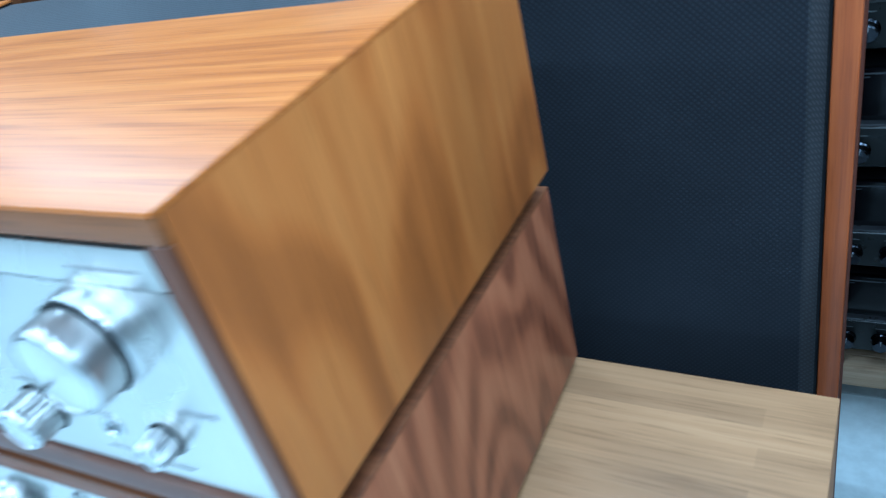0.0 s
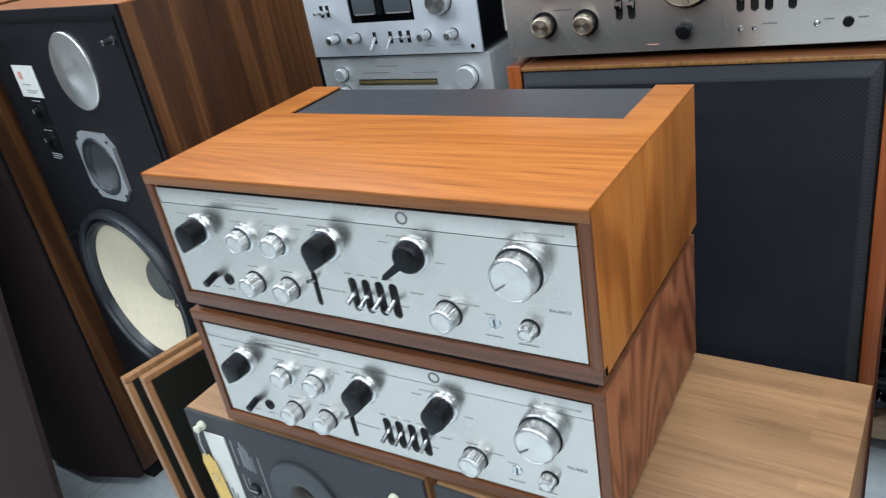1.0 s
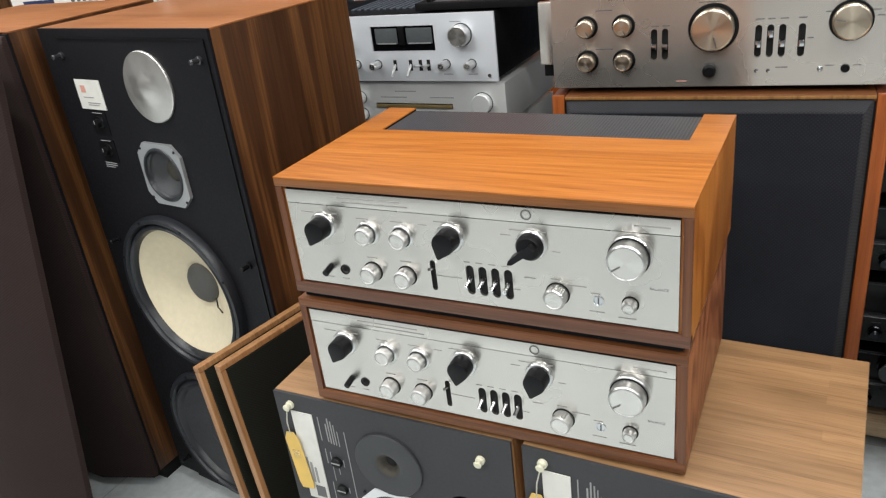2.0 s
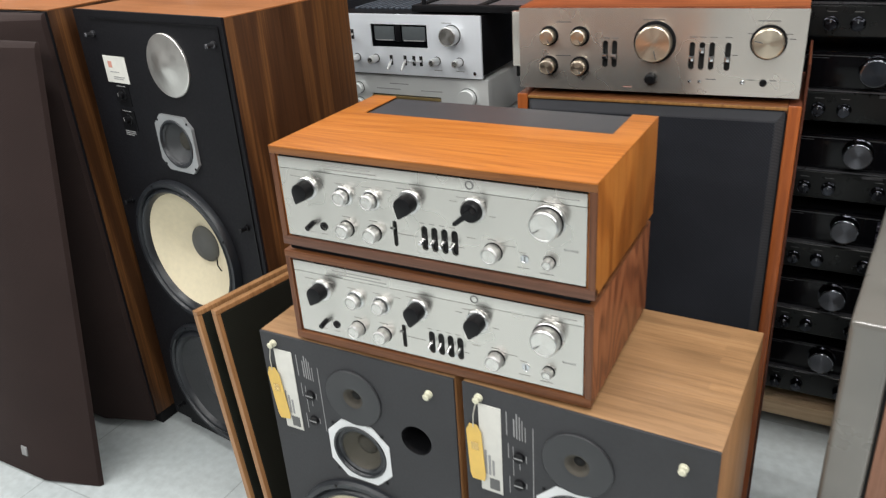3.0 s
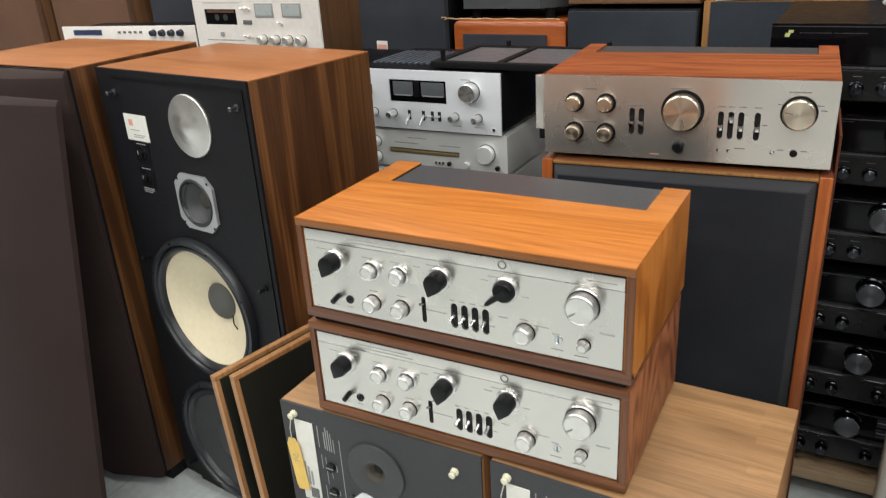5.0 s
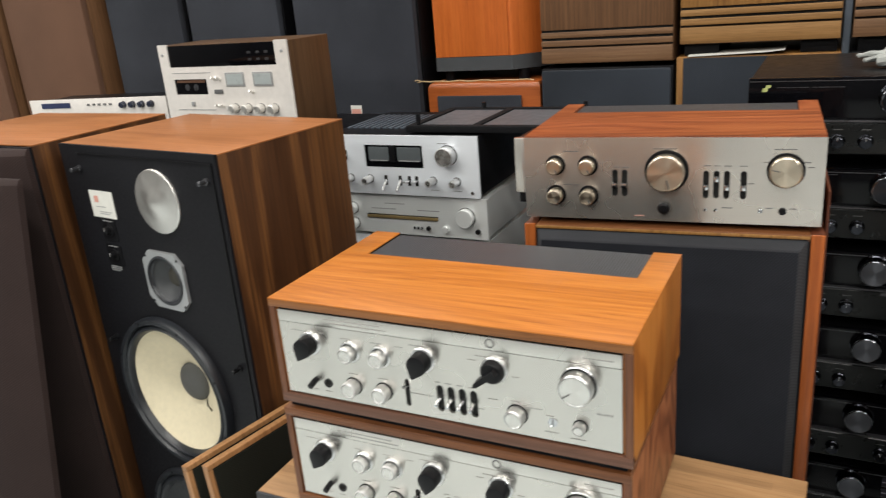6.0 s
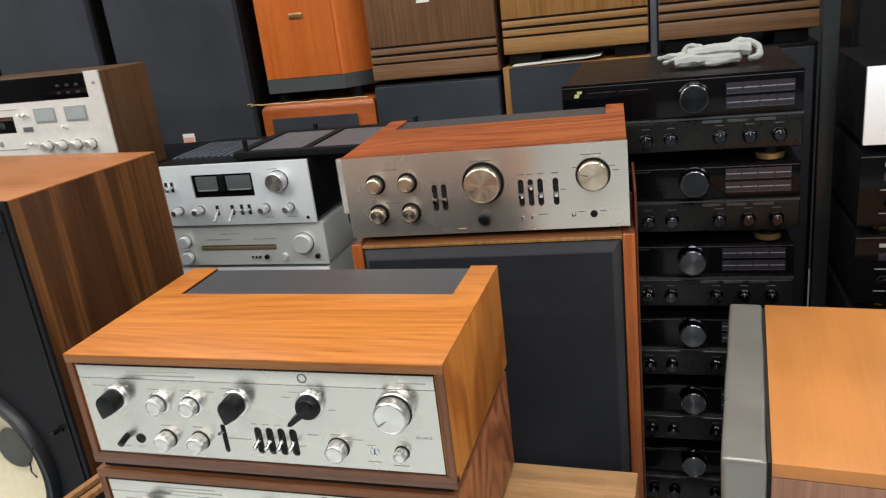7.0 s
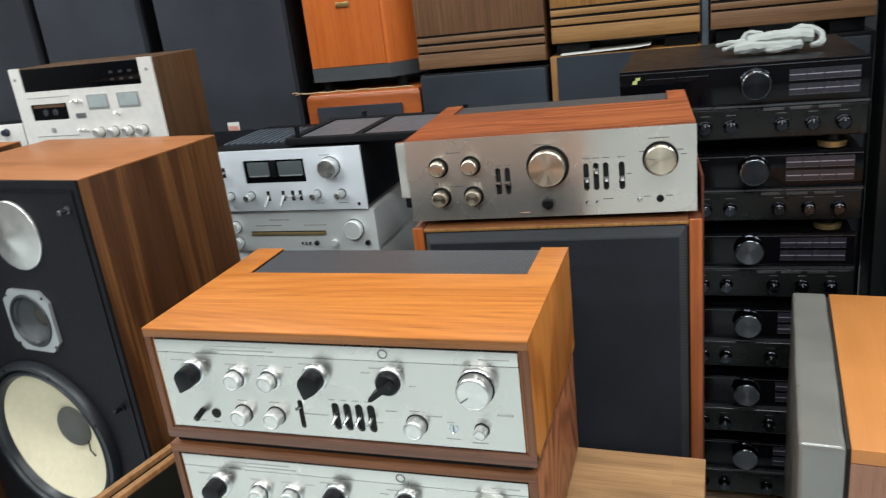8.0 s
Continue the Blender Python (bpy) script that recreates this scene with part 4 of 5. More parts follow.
def grilled_floor_speaker(m):
    W, D, HT = 0.45, 0.345, 1.060
    t = thing("floor_speaker", m, "tall walnut loudspeaker wearing a dark brown cloth grille", "loudspeaker", "tall loudspeakers")
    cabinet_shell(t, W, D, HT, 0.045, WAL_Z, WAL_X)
    part("baffle", boxed(0.002, W - 0.002, -0.006, -0.0005, 0.046, HT - 0.004), BAFFLE_BLACK, t)
    g = part("grille", chamfered_grille(bmesh.new(), W - 0.002, HT - 0.006, 0.055, 0.13, 0.035), CLOTH_BROWN, t, "dark brown cloth grille with sloping sides")
    g.location = (0.0, -0.0065, 0.0)
    return t


grilled_floor_speaker(pose(-1.682, 0.270, 0.0, 0, 0, -1.5))

loose = thing("speaker_grille", pose(-1.760, 0.046, 0.0, -8.6), "loose dark brown cloth grille leaning against a tall loudspeaker", "speaker grille")
part("cloth", chamfered_grille(bmesh.new(), 0.56, 1.02, 0.055, 0.14), CLOTH_BROWN, loose)
part("badge", boxed(0.352, 0.372, -0.0585, -0.0551, 0.052, 0.076, 0.001), LABEL_GREY, loose, "small grey square badge")


def framed_grille(m, label, HT):
    """A wooden grille frame standing on edge; its length runs along +y, the cloth looks to +x."""
    L, TH = 0.34, 0.0145
    t = thing("speaker_grille", m, label, "speaker grille", "framed grilles leaning together")
    for z0, z1 in ((0.0, 0.009), (HT - 0.009, HT)):
        part("frame_rail", boxed(0, TH, 0, L, z0, z1, 0.001), OAK_Z, t)
    for y0, y1 in ((0.0, 0.009), (L - 0.009, L)):
        part("frame_stile", boxed(0, TH, y0, y1, 0.0095, HT - 0.0095, 0.001), OAK_Z, t)
    part("cloth", boxed(0.002, TH + 0.002, 0.0092, L - 0.0092, 0.0097, HT - 0.0097, 0.002), CLOTH_GREEN, t, "dark greenish grille cloth")
    return t


for gx, tall in ((-0.6945, 0.580), (-0.6460, 0.592)):
    framed_grille(pose(gx, 0.030, 0.0, 0, -6.2, -11.5), "oak-framed dark cloth grille standing on edge, leaning over", tall)


# ---- grille-fronted loudspeaker with a silver amplifier on it ----
ks = thing("floor_speaker", pose(-0.287, 0.4475, 0.0, 0, 0, 3.7), "mahogany loudspeaker with a black cloth grille, carrying an amplifier", "loudspeaker")
KW, KD, KH = 0.459, 0.24, 0.8985
part("top_panel", boxed(0.0195, KW - 0.0195, 0.004, KD, KH - 0.009, KH, 0.001), EDGE, ks)
for x0, x1 in ((0.0, 0.019), (KW - 0.019, KW)):
    part("side_panel", boxed(x0, x1, 0.0065, KD, 0.0, KH + 0.001, 0.001), SIDE_DARK, ks)
    part("front_edge", boxed(x0, x1, 0.0, 0.006, 0.0, KH + 0.002, 0.002), ORANGE_EDGE, ks, "bright orange mahogany front edge")
part("back_panel", boxed(0.0195, KW - 0.0195, KD - 0.02, KD, 0.0, KH - 0.0195), BAFFLE_BLACK, ks)
part("bottom_panel", boxed(0.0195, KW - 0.0195, 0.0, KD - 0.0205, 0.0, 0.02), MAHOG_Z, ks)
part("baffle", boxed(0.0195, KW - 0.0195, 0.0042, 0.022, 0.0205, KH - 0.0095), BAFFLE_BLACK, ks)
bm = boxed(0.021, KW - 0.022, -0.018, 0.0038, 0.03, KH - 0.0060)
for v in bm.verts:
    if v.co.y < 0:  # the front face is smaller than the back: sloping edges
        v.co.x += 0.011 if v.co.x < 0.2 else -0.011
        v.co.z += 0.011 if v.co.z < 0.2 else -0.011
bmesh.ops.bevel(bm, geom=[e for e in bm.edges if min(v.co.y for v in e.verts) < 0], offset=0.003, segments=2, profile=0.5, affect="EDGES")
g = part("grille", bm, CLOTH_RIM, ks, "blue-black cloth grille with sloping edges")
part("grille_cloth", boxed(0.0345, KW - 0.0355, -0.0190, -0.0181, 0.0435, KH - 0.0195), CLOTH_BLUE, g, "dark cloth over the hollow frame")
part("front_trim", boxed(0.0195, KW - 0.0195, 0.0, 0.0038, KH - 0.0050, KH - 0.0005, 0.001), GOLD_Z, ks, "golden veneer front edge")

board = thing("wooden_board", pose(0.1695, 0.514, 0.0, 0, 0, 3.7), "dark walnut board standing upright beside a loudspeaker", "board")
part("panel", boxed(0.0, 0.004, 0.0, 0.19, 0.0, 0.958, 0.001), SIDE_DARK, board)

SW, SD, SH = 0.450, 0.312, 0.1367
sa = thing("amplifier", pose(-0.2865, 0.4650, 0.9085, 0, 0, 3.94), "champagne silver amplifier with a rosewood top, on a loudspeaker", "amplifier")
shape = [(0.0, 0.004), (SW, 0.004), (SW, SD), (SW - 0.032, SD), (SW - 0.032, 0.216), (0.032, 0.216), (0.032, SD), (0.0, SD)]
part("top_panel", sheeted(shape, [], SH, SH - 0.018, to=lambda u, v, w: (u, v, w)), ROSE_X, sa, "red rosewood top panel")
for x0, x1 in ((0.0, 0.012), (SW - 0.012, SW)):
    part("side_panel", boxed(x0, x1, 0.005, SD, 0.004, SH - 0.0185, 0.001), ROSE_X, sa)
part("bottom_panel", boxed(0.0125, SW - 0.0125, 0.005, SD, 0.004, 0.012), BLACK_SATIN, sa)
part("back_panel", boxed(0.0125, SW - 0.0125, SD - 0.01, SD - 0.004, 0.0125, SH - 0.03), BLACK_SATIN, sa)
part("vent_grille", boxed(0.0325, SW - 0.0325, 0.2165, SD - 0.002, SH - 0.012, SH - 0.004), PERFORATED, sa)
s_slots = [(0.1483, 0.0615), (0.1635, 0.0615), (0.2869, 0.0615), (0.3020, 0.0615), (0.3170, 0.0615), (0.3410, 0.0615)]
part("faceplate", sheeted(rect_pts(-0.001, SW + 0.001, 0.0, SH - 0.002), [capsule_pts(x, z, 0.0088, 0.044) for x, z in s_slots], -0.001, 0.0045), PLATE_DIM, sa, "brushed champagne faceplate")
for n, (x, z) in enumerate(s_slots):
    slot_liner(sa, x, z, 0.0088, 0.044, 0.0046)
    part("slider_cap", boxed(x - 0.0036, x + 0.0036, -0.010, 0.003, z - 0.006 + (0.012 if n == 3 else -0.001), z + 0.003 + (0.012 if n == 3 else -0.001), 0.0012), CHROME, sa)
for x, z in ((0.0516, 0.0893), (0.1050, 0.0895), (0.0516, 0.0397), (0.1055, 0.0397)):
    part("knob_ring", lathed(x, -0.001, z, [(0.0165, 0), (0.0165, 0.0012), (0.015, 0.0014)], 36), BLACK, sa)
    turned_knob(sa, x, -0.0015, z, 0.0128, 0.018, KNOB_GOLD, mark=-60)
part("knob_ring", lathed(0.2282, -0.001, 0.0820, [(0.0335, 0), (0.0335, 0.0014), (0.030, 0.0018)], 48), BLACK, sa)
turned_knob(sa, 0.2282, -0.0015, 0.0820, 0.0285, 0.022, KNOB_GOLD, name="volume_knob", mark=-75)
part("knob_ring", lathed(0.3984, -0.001, 0.0850, [(0.0265, 0), (0.0265, 0.0014), (0.024, 0.0018)], 48), BLACK, sa)
turned_knob(sa, 0.3984, -0.0015, 0.0850, 0.0232, 0.016, KNOB_GOLD, name="selector_knob", mark=168)
part("tuning_knob", lathed(0.2253, -0.001, 0.0240, [(0.0098, 0), (0.0092, 0.010), (0.006, 0.012), (0.0003, 0.012)], 24), BLACK, sa)
for x, r in ((0.3667, 0.0036), (0.3971, 0.0056)):
    part("jack", lathed(x, -0.001, 0.0222, [(r, 0), (r, 0.0016), (r * 0.7, 0.002), (r * 0.55, 0.0004), (0.0003, 0.0002)], 20), CHROME if r < 0.005 else BLACK, sa)
for x in (0.2869, 0.3020):
    part("stud", lathed(x, -0.001, 0.0215, [(0.0026, 0), (0.0026, 0.003), (0.0003, 0.0036)], 12), CHROME, sa)
bars(sa, [(0.0642, 0.0894, 0.1124), (0.2080, 0.2430, 0.1172), (0.3810, 0.4121, 0.1168), (0.2819, 0.2935, 0.0912), (0.2974, 0.3072, 0.0912), (0.3130, 0.3237, 0.0912), (0.3353, 0.3460, 0.0912), (0.3110, 0.3266, 0.0253), (0.3732, 0.3830, 0.0265), (0.4063, 0.4160, 0.0265),
          (0.0642, 0.0894, 0.0569), (0.1448, 0.1555, 0.0873), (0.1594, 0.1701, 0.0873), (0.3674, 0.3752, 0.0975), (0.4218, 0.4316, 0.0975), (0.4277, 0.4364, 0.0902), (0.3480, 0.3558, 0.0642)], PRINT, -0.001, h=0.0013)
bars(sa, [(0.180, 0.194, 0.008)], PALE_RED, -0.001, h=0.0010)
for x in (0.04, SW - 0.04):
    for y in (0.05, 0.19):
        part("foot", lathed_up(x, y, -0.0085, 0.004, 0.014), RUBBER, sa)

pl = thing("amplifier", pose(-0.345, 0.575, 0.8965), "pale metal-cased amplifier mostly hidden behind another", "amplifier")
part("case", boxed(0.0, 0.030, 0.006, 0.10, 0.0, 0.122, 0.003), BLACK_SATIN, pl)
part("faceplate", boxed(-0.002, 0.040, -0.006, 0.0055, 0.022, 0.124, 0.003), PLATE_DIM, pl, "pale metal faceplate")

# ---- silver separates beside it ----
PX0, PX1 = -0.972, -0.548
dark_rack = thing("equipment_cabinet", pose(PX0 - 0.01, 0.875, 0.0), "plain black cabinet carrying stacked silver hi-fi units", "cabinet")
part("body", boxed(0.0, 0.45, 0.0, 0.36, 0.0, 0.600, 0.004), BLACK_SATIN, dark_rack)

low = thing("tuner", pose(PX0 + 0.006, 0.862, 0.6095), "slim silver tuner under another silver unit", "tuner", "stacked silver hi-fi units")
part("case", boxed(0.004, 0.420, 0.006, 0.33, 0.002, 0.092, 0.002), PLATE_OLD, low)
part("faceplate", boxed(0.0, 0.424, 0.0, 0.0055, 0.0, 0.094, 0.001), PLATE_COLD, low)
for fx in (0.03, 0.39):
    for fy in (0.03, 0.30):
        part("foot", lathed_up(fx, fy, -0.0095, 0.002, 0.012), RUBBER, low)

q = thing("tuner", pose(PX0 + 0.010, 0.858, 0.7125), "slim dull silver tuner with a long dial slot, under an amplifier", "tuner", "stacked silver hi-fi units")
part("case", boxed(0.004, 0.421, 0.006, 0.33, 0.002, 0.096, 0.002), PLATE_OLD, q, "grey metal case")
part("faceplate", sheeted(rect_pts(0.0, 0.425, 0.0, 0.099), [rect_pts(0.094, 0.296, 0.038, 0.050)], 0.0, 0.0055), PLATE_OLD, q, "dull aluminium faceplate")
part("dial_slot", boxed(0.093, 0.297, 0.0056, 0.0059, 0.037, 0.051), PRINT, q)
part("dial_bar", boxed(0.096, 0.294, -0.003, 0.003, 0.0400, 0.0465, 0.001), GOLD_FOOT, q)
turned_knob(q, 0.3705, 0.0, 0.0535, 0.0225, 0.016, PLATE_OLD, name="tuning_knob")
for z in (0.062, 0.022):
    turned_knob(q, 0.056, 0.0, z, 0.0140, 0.016, PLATE_OLD)
for x, r, mat in ((0.315, 0.0085, PLATE_OLD), (0.400, 0.0060, BLACK), (0.268, 0.0055, BLACK)):
    part("button", lathed(x, 0.0, 0.020, [(r, 0), (r, 0.006), (r - 0.001, 0.007), (0.0003, 0.007)], 20), mat, q)
for k in range(3):
    part("stud", boxed(0.228 + 0.010 * k, 0.233 + 0.010 * k, -0.004, 0.0, 0.017, 0.023), CHROME, q)
bars(q, [(0.150, 0.205, 0.078), (0.24, 0.30, 0.064), (0.11, 0.18, 0.064)], LABEL_GREY, 0.0, h=0.0022)

pa = thing("amplifier", pose(PX0, 0.852, 0.8155), "black and silver amplifier with twin power meters, on a tuner", "amplifier", "stacked silver hi-fi units")
part("case", boxed(0.004, 0.420, 0.006, 0.33, 0.004, 0.143, 0.002), BLACK_SATIN, pa, "black enamel case")
part("faceplate", sheeted(rect_pts(0.0, 0.424, 0.0, 0.146), [rect_pts(0.1215, 0.281, 0.0675, 0.1225)], 0.0, 0.0055), PLATE_COLD, pa, "bright silver faceplate")
mw = part("meter_window", boxed(0.1220, 0.2805, 0.003, 0.0058, 0.0680, 0.1220), BLACK_GLOSS, pa, "black glossy meter window")
for x0, x1 in ((0.131, 0.188), (0.211, 0.275)):
    part("meter_face", boxed(x0, x1, 0.0018, 0.0029, 0.0835, 0.1175, 0.0006), METER, mw)
    part("meter_scale", boxed(x0 + 0.004, x1 - 0.004, 0.0012, 0.0017, 0.0830, 0.0855), LABEL_GREY, mw)
part("meter_divider", boxed(0.192, 0.207, -0.001, 0.0029, 0.081, 0.1220, 0.0015), BLACK, mw)
turned_knob(pa, 0.3475, 0.0, 0.1010, 0.0228, 0.026, name="volume_knob")
for x in (0.074, 0.130, 0.304, 0.366):
    turned_knob(pa, x, 0.0, 0.0385, 0.0092, 0.030)
for n, x in enumerate((0.175, 0.215, 0.240, 0.260)):
    part("switch_plate", boxed(x - 0.004, x + 0.004, -0.0008, 0.0, 0.024, 0.048), VOID, pa)
    lever(pa, x, 0.0, 0.036, -42 if n < 2 else 8, 0.030, 0.0030, material=SATIN_RING)
for x in (0.066, 0.050):
    part("switch_plate", boxed(x - 0.004, x + 0.004, -0.0008, 0.0, 0.084, 0.108), VOID, pa)
    lever(pa, x, 0.0, 0.096, 0, 0.026, 0.0032, material=SATIN_RING)
part("jack", lathed(0.405, 0.0, 0.013, [(0.004, 0), (0.004, 0.002), (0.0003, 0.002)], 16), CHROME, pa)
bars(pa, [(0.296, 0.318, 0.016), (0.355, 0.378, 0.016), (0.322, 0.348, 0.1285)], LABEL_GREY, 0.0, h=0.0015)
for k in range(12):
    part("vent_rib", boxed(0.020 + 0.0175 * k, 0.029 + 0.0175 * k, 0.09, 0.27, 0.1432, 0.1475, 0.001), FIN_BLUE, pa)

# a black open rack lid with two thumb posts lies across the top
lid = thing("rack_tray", pose(-0.745, 0.880, 0.9635), "black metal rack tray with thumb posts lying on an amplifier", "rack tray")
for x0, x1, y0, y1 in ((0.0, 0.42, 0.0, 0.022), (0.0, 0.42, 0.238, 0.258), (0.0, 0.022, 0.0225, 0.2375), (0.398, 0.42, 0.0225, 0.2375), (0.165, 0.185, 0.0225, 0.2375)):
    part("frame_bar", boxed(x0, x1, y0, y1, 0.0, 0.016, 0.003), MATT_BLACK, lid)
part("mesh_panel", boxed(0.0225, 0.3975, 0.0225, 0.2375, 0.006, 0.012), TRAY_GREY, lid)
for x, y in ((0.030, 0.012), (0.100, 0.246), (0.37, 0.246)):
    part("thumb_post", lathed_up(x, y, 0.0163, 0.042 if y < 0.1 else 0.030, 0.006, 12), BLACK, lid)

# ---- cassette deck on a stand behind the tall loudspeaker ----
stand = thing("equipment_stand", pose(-2.30, 0.985, 0.0), "plain black stand carrying a cassette deck and a rack unit", "stand")
part("top_board", boxed(0.0, 1.24, 0.0, 0.36, 0.90, 0.925, 0.002), BLACK_SATIN, stand)
for x in (0.0, 1.215):
    part("side_board", boxed(x, x + 0.025, 0.0, 0.36, 0.0, 0.8995, 0.002), BLACK_SATIN, stand)

td = thing("cassette_deck", pose(-1.585, 0.965, 0.9255, 0, 0, -2.5), "cream-faced cassette deck in a walnut case", "cassette deck")
TW, TD, TH2 = 0.480, 0.175, 0.262
part("case", boxed(0.004, TW - 0.002, 0.006, TD, 0.0, TH2, 0.003), DECK_Z, td, "walnut veneer case")
part("faceplate", sheeted([(0.0, 0.0), (TW - 0.006, 0.0), (TW - 0.006, TH2 + 0.002), (TW - 0.048, TH2 + 0.002), (TW - 0.048, 0.2005), (0.036, 0.2005), (0.036, TH2 + 0.002), (0.0, TH2 + 0.002)], [rect_pts(0.044, 0.170, 0.124, 0.167)], 0.0, 0.0055), WHITE_PANEL, td, "cream metal faceplate with rack ears")
part("display_window", boxed(0.0365, TW - 0.0485, 0.003, 0.0059, 0.2010, TH2 - 0.002, 0.001), BLACK_GLOSS, td, "black glossy display window")
for k in range(6):
    part("display_button", boxed(0.335 + 0.030 * (k % 3), 0.346 + 0.030 * (k % 3), 0.0012, 0.0029, 0.214 + 0.018 * (k // 3), 0.220 + 0.018 * (k // 3)), PLATE_DARK, td)
door = part("cassette_door", boxed(0.0435, 0.1705, 0.003, 0.0059, 0.1235, 0.1675), BLACK_GLOSS, td, "dark cassette window")
for x in (0.090, 0.124):
    part("reel_hub", lathed(x, 0.003, 0.144, [(0.009, 0), (0.009, 0.001), (0.0045, 0.0014), (0.0003, 0.001)], 18), PLATE_DARK, door)
part("cassette_label", boxed(0.052, 0.162, 0.0018, 0.0029, 0.157, 0.164), CLOTH_TAN, door)
part("door_panel", boxed(0.042, 0.190, -0.0012, -0.0002, 0.080, 0.082), LABEL_GREY, td)
part("door_panel", boxed(0.042, 0.190, -0.0012, -0.0002, 0.184, 0.1855), LABEL_GREY, td)
part("eject_button", boxed(0.100, 0.112, -0.004, 0.0, 0.092, 0.104, 0.001), LABEL_GREY, td)
for x0 in (0.245, 0.345):
    mf = part("level_meter", boxed(x0, x0 + 0.068, -0.0025, 0.0, 0.146, 0.184, 0.001), LABEL_GREY, td)
    part("meter_face", boxed(x0 + 0.005, x0 + 0.063, -0.0032, -0.0026, 0.151, 0.179), METER_PALE, mf)
for k in range(4):
    turned_knob(td, 0.266 + 0.047 * k, 0.0, 0.086, 0.0120, 0.024, IVORY_KNOB)
for x, z in ((0.205, 0.165), (0.222, 0.165), (0.205, 0.090), (0.222, 0.090), (0.338, 0.128)):
    lever(td, x, 0.0, z, 25, 0.018, 0.0035, material=IVORY_KNOB)
part("counter", boxed(0.196, 0.228, -0.003, 0.0, 0.126, 0.138, 0.001), PRINT, td)
for x in (0.016, TW - 0.024):
    for z in (0.236, 0.030):
        part("rack_screw", lathed(x, 0.0, z, [(0.0045, 0), (0.0045, 0.002), (0.003, 0.003), (0.0003, 0.003)], 16), LABEL_GREY, td)

eq = thing("rack_unit", pose(-2.228, 0.986, 0.9255, 0, 0, 7), "silver rack equaliser with dark blue knobs", "equaliser")
part("case", boxed(0.03, 0.575, 0.006, 0.16, 0.0, 0.100, 0.002), BLACK_SATIN, eq)
part("faceplate", boxed(0.0, 0.55, 0.0, 0.0055, 0.0, 0.108, 0.001), WHITE_PANEL, eq)
part("display_window", boxed(0.05, 0.17, -0.002, 0.0, 0.080, 0.097), BLUE_GLASS, eq)
for k in range(4):
    turned_knob(eq, 0.385 + 0.036 * k, 0.0, 0.086, 0.0095, 0.016, NAVY)
for k in range(5):
    part("indicator", boxed(0.24 + 0.022 * k, 0.25 + 0.022 * k, -0.003, 0.0, 0.086, 0.092), PRINT, eq)

